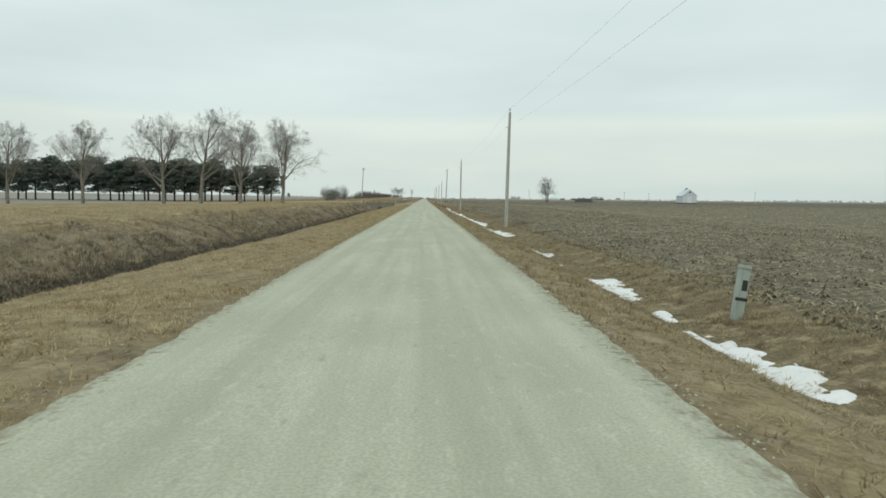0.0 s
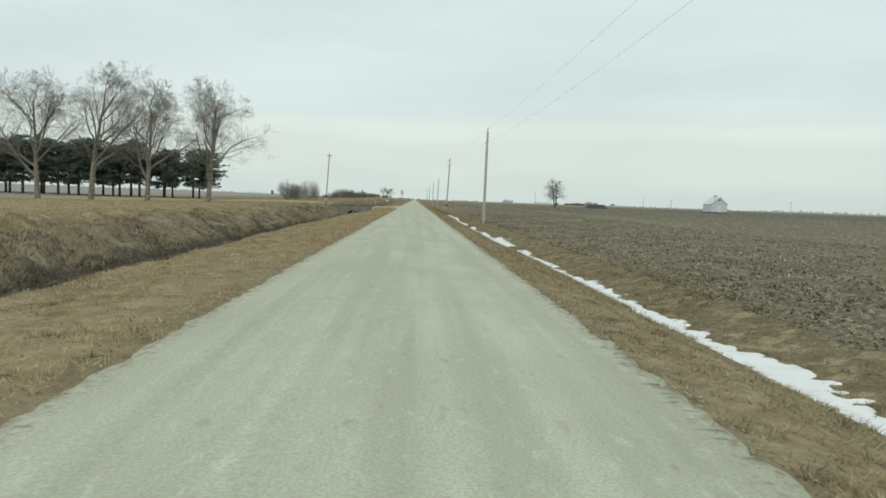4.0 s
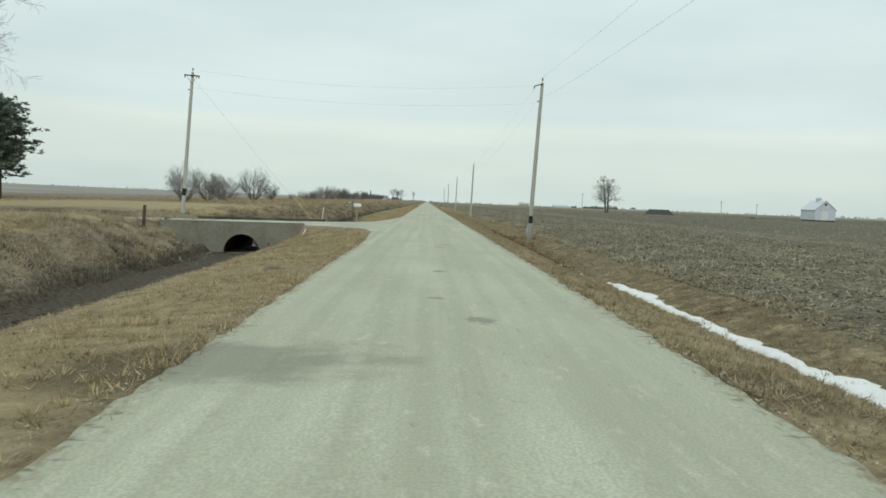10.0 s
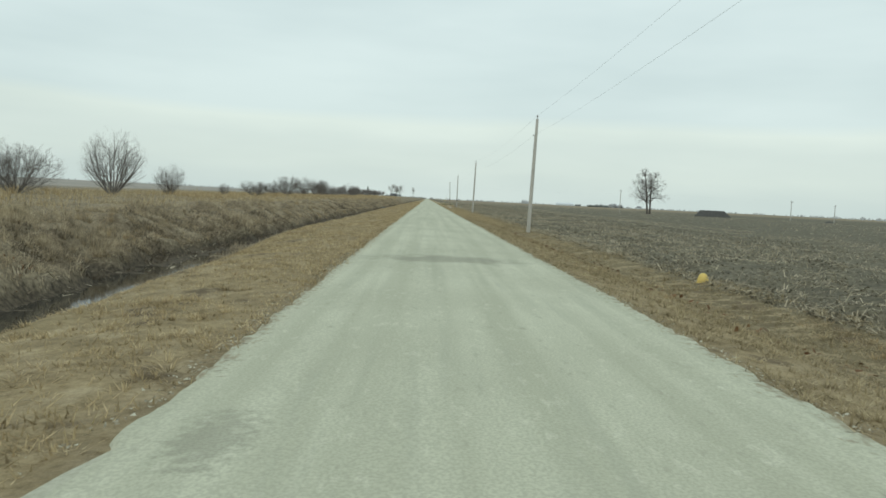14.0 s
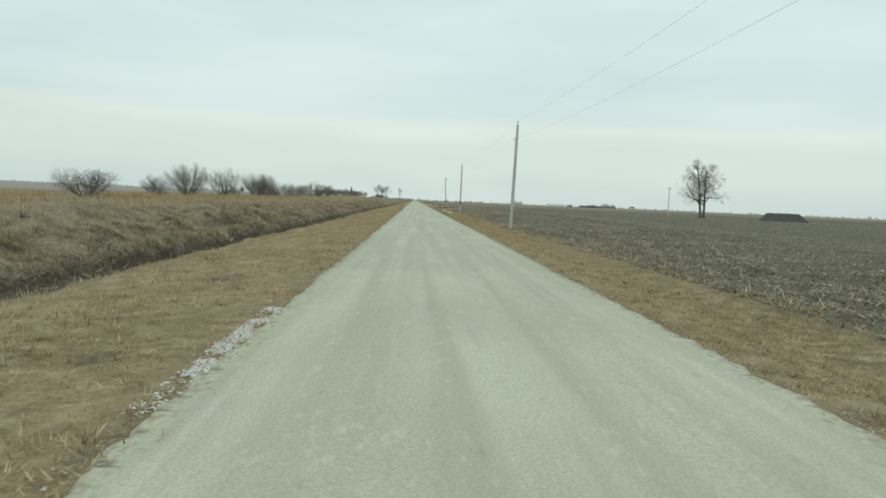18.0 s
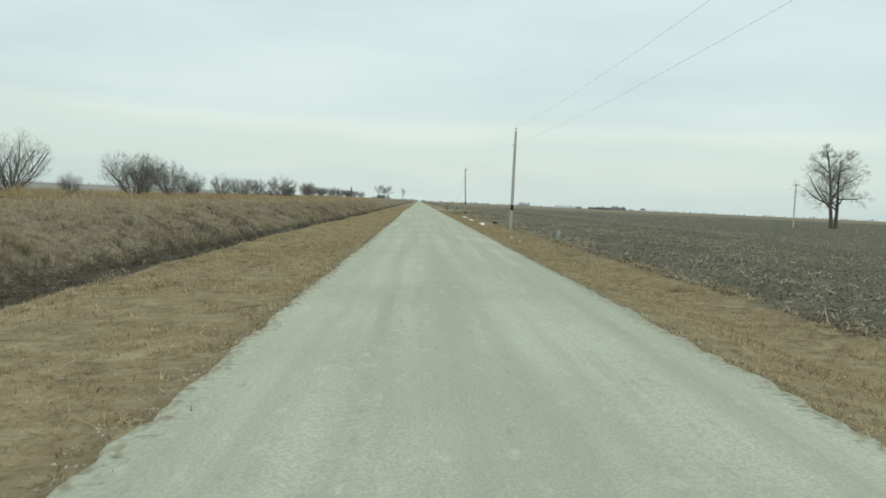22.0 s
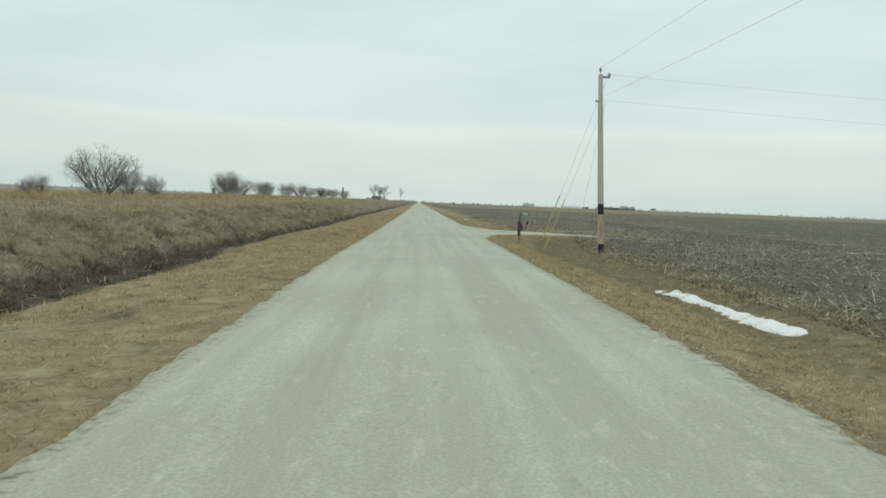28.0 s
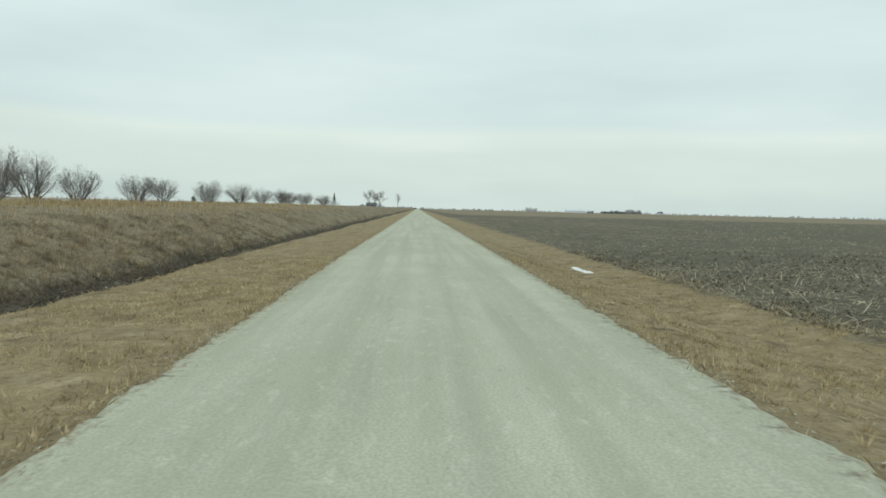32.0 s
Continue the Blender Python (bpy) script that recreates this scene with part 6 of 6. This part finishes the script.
# ---------------------------------------------------------------- barn, heap and far farms
def barn(x, y):
    w, d, eave, ridge = 8.6, 12.0, 4.6, 8.2
    b = thing("corn_crib_barn", pose(x, y, at_land(x, y) + 0.3), "white gabled wooden corn crib with tin roof and cupola", "barn")
    t = 0.18
    prof = [(-w / 2, 0.25), (w / 2, 0.25), (w / 2, eave), (0, ridge), (-w / 2, eave)]
    for y0, y1 in ((-d / 2, -d / 2 + t), (d / 2 - t, d / 2)):
        bm = bmesh.new()
        ends = [[bm.verts.new((u, yy, v)) for u, v in prof] for yy in (y0, y1)]
        bm.faces.new(ends[0])
        bm.faces.new(ends[1][::-1])
        for k in range(5):
            bm.faces.new((ends[0][k], ends[1][k], ends[1][(k + 1) % 5], ends[0][(k + 1) % 5]))
        bmesh.ops.recalc_face_normals(bm, faces=bm.faces)
        part("gable_wall", bm, SIDING, b)
    for s in (-1, 1):
        part("side_wall", box(bmesh.new(), *sorted((s * w / 2, s * (w / 2 - t))), -d / 2 + t, d / 2 - t, 0.25, eave), SIDING, b)
        bm = bmesh.new()
        slope = [(0, ridge + 0.12), (s * (w / 2 + 0.35), eave - 0.20), (s * (w / 2 + 0.35), eave - 0.30), (0, ridge + 0.02)]
        ends = [[bm.verts.new((u, yy, v)) for u, v in slope] for yy in (-d / 2 - 0.3, d / 2 + 0.3)]
        bm.faces.new(ends[0])
        bm.faces.new(ends[1][::-1])
        for k in range(4):
            bm.faces.new((ends[0][k], ends[1][k], ends[1][(k + 1) % 4], ends[0][(k + 1) % 4]))
        bmesh.ops.recalc_face_normals(bm, faces=bm.faces)
        part("roof_slope", bm, TIN, b)
    for k in range(13):
        yy = -d / 2 + 0.5 + k * (d - 1) / 12
        part("batten", box(bmesh.new(), -w / 2 - 0.03, -w / 2 - 0.001, yy - 0.05, yy + 0.05, 0.3, eave - 0.3), SIDING, b)
    # shade in the gap below the raised barn, built as a dark block
    part("shaded_gap_base", box(bmesh.new(), -w / 2 + 0.08, w / 2 - 0.08, -d / 2 + 0.08, d / 2 - 0.08, -0.6, 0.26), DARK_WOOD, b, "dark block for the shaded gap under the siding")
    part("sliding_door", box(bmesh.new(), -1.6, 1.2, -d / 2 - 0.07, -d / 2 - 0.005, 0.2, 4.0, 0.01), WHITE, b, "tall white sliding door")
    part("loft_hatch", box(bmesh.new(), -0.5, 0.5, -d / 2 - 0.05, -d / 2 - 0.004, 6.3, 7.1, 0.01), DARK_WOOD, b, "small dark loft opening")
    cup = part("cupola", box(bmesh.new(), -0.75, 0.75, -0.9, 0.9, ridge - 0.5, ridge + 1.0), SIDING, b)
    bm = bmesh.new()
    base = [bm.verts.new(v) for v in ((-0.95, -1.1, ridge + 1.0), (0.95, -1.1, ridge + 1.0), (0.95, 1.1, ridge + 1.0), (-0.95, 1.1, ridge + 1.0))]
    top = [bm.verts.new((0, -0.9, ridge + 1.6)), bm.verts.new((0, 0.9, ridge + 1.6))]
    for f in ((base[0], base[1], top[0]), (base[2], base[3], top[1]), (base[1], base[2], top[1], top[0]), (base[3], base[0], top[0], top[1]), base[::-1]):
        bm.faces.new(f)
    part("cupola_roof", bm, TIN, cup)


barn(164.0, 483.0)


def straw_heap(x, y):
    """A long flat-topped mound with sloping ends and a small lump at one end."""
    r = random.Random(3)
    bm = bmesh.new()
    rows, cols = 14, 46
    grid = []
    for i in range(rows + 1):
        row = []
        for j in range(cols + 1):
            u, v = i / rows * 2 - 1, j / cols * 2 - 1
            end = min(1.0, max(0.0, (1 - v) / 0.42 if v > 0 else (1 + v) / 0.30))
            h = 2.5 * min(end, max(0.0, (1 - abs(u)) / 0.55), 1.0) * (0.96 + 0.07 * noise.noise(Vector((u * 3, v * 9, 0)))) + 0.05 * r.random()
            if v < -0.86:
                h = max(h, 0.8 * (1 - abs(u)) * min(1.0, (1 + v) / 0.05))
            row.append(bm.verts.new((v * 6.6 + r.gauss(0, 0.05), u * 3.2 + r.gauss(0, 0.05), h - 0.08)))
        grid.append(row)
    for i in range(rows):
        for j in range(cols):
            bm.faces.new((grid[i][j], grid[i][j + 1], grid[i + 1][j + 1], grid[i + 1][j]))
    tagged(part("brush_mound", bm, HAY), "long flat-topped dark mound in the tilled field", "heap").matrix_world = pose(x, y, at_land(x, y), 0, 0, -20)


straw_heap(105.8, 511.0)
heap2 = bmesh.new()
turned(heap2, [(1.6, -0.1), (1.5, 0.1), (1.1, 0.35), (0.5, 0.5), (0.1, 0.55)], 14)
tagged(part("soil_heap", heap2, HAY), "small low dark soil heap below a far pole", "heap").matrix_world = pose(143.5, 499.5, at_land(143.5, 499.5))


def farmhouse(x, y, w, d, eave, ridge, walls, label, turn=0, tiles=None):
    h = thing("farmhouse", pose(x, y, at_land(x, y), 0, 0, turn), label, "house")
    part("walls", box(bmesh.new(), -w / 2, w / 2, -d / 2, d / 2, -0.3, eave), walls, h)
    bm = bmesh.new()
    prof = [(-d / 2 - 0.4, eave - 0.1), (d / 2 + 0.4, eave - 0.1), (0, ridge)]
    ends = [[bm.verts.new((xx, u, v)) for u, v in prof] for xx in (-w / 2 - 0.3, w / 2 + 0.3)]
    for k in range(3):
        bm.faces.new((ends[0][k], ends[0][(k + 1) % 3], ends[1][(k + 1) % 3], ends[1][k]))
    bm.faces.new(ends[0][::-1])
    bm.faces.new(ends[1])
    bmesh.ops.recalc_face_normals(bm, faces=bm.faces)
    roof = part("roof", bm, tiles or FAR_ROOF, h)
    part("chimney", box(bmesh.new(), w * 0.2, w * 0.2 + 0.7, -0.4, 0.4, ridge - 1.2, ridge + 0.8), CONCRETE, roof)
    for k in (-0.3, 0.0, 0.3):
        win = part("window", box(bmesh.new(), w * k - 0.6, w * k + 0.6, -d / 2 - 0.05, -d / 2 - 0.003, 1.0, 2.5), WHITE, h)
        part("pane", box(bmesh.new(), w * k - 0.48, w * k + 0.48, -d / 2 - 0.07, -d / 2 - 0.052, 1.1, 2.4), FAR_GLASS, win)
    return h


farmhouse(-48, 1330, 10, 7, 2.4, 4.4, FAR_ROOF, "distant low dull farmhouse under bare trees")
farmhouse(427, 2600, 54, 14, 5.0, 8.5, TIN, "far long pale farm shed on the horizon", 0, TIN)
farmhouse(590, 2640, 30, 14, 6.0, 11.0, SIDING, "far pale farm building behind bare trees", 0, TIN)
farmhouse(652, 2575, 12, 10, 4.5, 8.0, TIN, "far small farm shed on the horizon", 20)
far_src = sycamore(21, 19.0, pose(-51, 1342, at_land(-51, 1342)), "distant leafless tree beside the farmhouse", 4)
far_src["group"] = "distant trees"
for k, (x, y, wide, tall) in enumerate([(-40, 1345, 1.0, 0.92), (-46, 1352, 0.95, 0.86), (-21, 1335, 0.42, 0.82)]):
    copy_thing(far_src, pose(x, y, at_land(x, y), 0, 0, 50 * k) @ Matrix.Diagonal((wide, wide, tall, 1)))
tagged(copy_thing(stock[1], pose(-233, 1340, at_land(-233, 1340) - 1) @ Matrix.Scale(0.8, 4)), "distant rounded dark evergreen beyond the meadow", group="distant trees")


def cedar(x, y, h):
    r = random.Random(9)
    tree = thing("cedar_tree", pose(x, y, at_land(x, y)), "small dark cone-shaped evergreen on the horizon", "tree")
    part("trunk", tube(bmesh.new(), [(0, 0, -0.2), (0, 0, h * 0.8)], [0.2, 0.05], 6), BARK, tree)
    v = []
    for k in range(1500):
        f = r.random() ** 0.8
        a, q = r.uniform(0, 6.28), (1 - f) * h * 0.24 * math.sqrt(r.random())
        c = Vector((q * math.cos(a), q * math.sin(a), h * (0.06 + 0.94 * f)))
        d = Vector((math.cos(a), math.sin(a), 0.8)) * 0.5
        s = Vector((-math.sin(a), math.cos(a), 0)) * 0.16
        v += [tuple(c - s), tuple(c + s), tuple(c + d)]
    crown = mesh_from("crown", v, np.arange(len(v)).reshape(-1, 3), NEEDLES)
    crown.parent = tree


cedar(-83.0, 1300.0, 13.0)


def far_woods(name, a, b, deep, tall, count, label, seed, mat=None):
    """A far belt of bare woods: rounded clumps of many thin upright sprays."""
    r = np.random.default_rng(seed)
    f = r.random(count)
    f = f[lumps(f * 400, f * 0, 17, seed) + 0.6 * lumps(f * 400, f * 0, 5, seed + 1) > -0.55]
    size = tall * r.uniform(0.35, 1.0, len(f)) * (0.7 + 0.3 * lumps(f * 400, f * 0, 9, seed + 2))
    per = 26
    along = np.array([b[0] - a[0], b[1] - a[1], 0.0])
    along /= np.linalg.norm(along)
    centre = np.stack([a[0] + (b[0] - a[0]) * f + r.normal(0, deep, len(f)), a[1] + (b[1] - a[1]) * f + r.normal(0, deep, len(f)), 0 * f], -1)
    centre, size = np.repeat(centre, per, 0), np.repeat(size, per)
    k = len(size)
    side = r.normal(0, 0.42, k).clip(-1, 1)
    foot = centre + along * (side * size * 0.35)[:, None] + np.array([0, 0, -0.4])
    tip = centre + along * (side * size * 0.8)[:, None] + np.array([0, 0, 1.0]) * (size * np.sqrt(1 - 0.8 * side ** 2) * r.uniform(0.55, 1.05, k))[:, None]
    w = along * (size * r.uniform(0.03, 0.10, k))[:, None]
    v = np.stack([foot - w * 0.5, foot + w * 0.5, tip + w * 0.35, tip - w * 0.35], 1).reshape(-1, 3)
    v[:, 2] += np.repeat(land(centre[:, 0], centre[:, 1]), 4)
    ob = mesh_from(name, v, np.arange(len(v)).reshape(-1, 4), mat or HAZED_WOODS)
    return tagged(ob, label, "distant trees", kind="stuff")


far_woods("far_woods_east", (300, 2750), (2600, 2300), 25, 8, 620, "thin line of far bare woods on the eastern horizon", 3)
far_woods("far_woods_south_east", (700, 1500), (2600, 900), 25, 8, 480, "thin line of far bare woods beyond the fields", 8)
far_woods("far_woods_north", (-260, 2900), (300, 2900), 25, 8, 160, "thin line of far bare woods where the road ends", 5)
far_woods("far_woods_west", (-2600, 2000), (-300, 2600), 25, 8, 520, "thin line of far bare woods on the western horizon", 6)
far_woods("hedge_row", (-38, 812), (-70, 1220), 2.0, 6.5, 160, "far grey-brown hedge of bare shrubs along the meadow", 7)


far_woods("yard_bushes", (-60, 1318), (-27, 1316), 2, 6.0, 12, "low bare bushes round the far farmhouse", 26, HAZED_EVERGREEN)
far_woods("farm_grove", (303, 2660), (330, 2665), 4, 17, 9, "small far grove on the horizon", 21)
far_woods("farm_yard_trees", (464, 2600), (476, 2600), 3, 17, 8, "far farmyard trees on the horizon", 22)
far_woods("farm_evergreens", (502, 2600), (565, 2600), 3, 12, 70, "far dark evergreen windbreak on the horizon", 24, HAZED_EVERGREEN)
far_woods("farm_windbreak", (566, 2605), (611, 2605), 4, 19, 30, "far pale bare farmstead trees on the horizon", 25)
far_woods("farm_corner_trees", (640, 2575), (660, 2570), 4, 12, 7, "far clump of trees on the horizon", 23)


# ---------------------------------------------------------------- grass about the feet of things
feet = np.array(POLE_FEET + [(6.35, 21.4), (6.1, 213.2), (7.2, 403.2)])


def by_a_pole(x, y):
    return (np.hypot(x[:, None] - feet[None, :, 0], y[:, None] - feet[None, :, 1]) < 0.42).any(1)


tussocks("pole_foot_grass", OLIVE_BLADES, rng, 130000, 16, (5.5, 8.5), (-12, 520), (0.16, 0.36), 0.16, (0.008, 0.016), "uncut dry grass round the feet of poles", by_a_pole)


fallen = litter("fallen_leaves", LEAF, rng, 60000, (3.4, 6.9), (188, 330), (0.05, 0.12), (0.035, 0.08), "rust-brown fallen leaves blown into the roadside ditch", lambda x, y: rng.random(len(x)) < np.interp(y, (188, 200, 212, 218, 224, 330), (0.1, 0.8, 1.0, 0.45, 0.06, 0.04)) * np.exp(-((x - 5.0 - 0.5 * lumps(x * 0, y, 3.0, 86)) / 0.55) ** 2))
fallen["category"] = "leaves"
fallen.location.z = 0.06
fallen = litter("bank_leaves", LEAF, rng, 12000, (-11.0, -15.8), (216, 250), (0.05, 0.13), (0.035, 0.08), "rust-brown fallen leaves caught in the bank weeds", lambda x, y: rng.random(len(x)) < np.interp(y, (216, 232, 250), (0.9, 0.6, 0.1)))
fallen["category"] = "leaves"
fallen.location.z = 0.12

tussocks("margin_straw", STRAW, rng, 1100, 22, (6.1, 7.5), (215, 243), (0.08, 0.2), 0.26, (0.008, 0.018), "pale golden grass along the field margin", lambda x, y: rng.random(len(x)) < np.exp(-((x - 6.8) / 0.4) ** 2))


def sheltered(x, y):
    """Where the shallow ditch stays moist and the grass green."""
    by_pedestal = 0.6 * np.exp(-((x - 6.2) / 0.45) ** 2 - ((y - 213.4) / 0.9) ** 2)
    return rng.random(len(x)) < by_pedestal + np.maximum(np.exp(-((x - 5.6) / 1.1) ** 2 - ((y - 489.5) / 3.6) ** 2), 0.5 * np.exp(-((x - 5.6) / 0.8) ** 2 - ((y - 533) / 5) ** 2))


blades("green_grass", GREEN_BLADES, rng, 55000, (3.2, 7.8), (480, 545), (0.06, 0.16), (0.009, 0.02), 1.5, "short dull green grass in the moist ditch by the pole", 0.4, sheltered)
blades("green_tuft", GREEN_BLADES, rng, 2400, (5.2, 7.2), (211.5, 215.5), (0.06, 0.16), (0.008, 0.016), 0.8, "dull green grass round the cable pedestal", 0.3, sheltered)
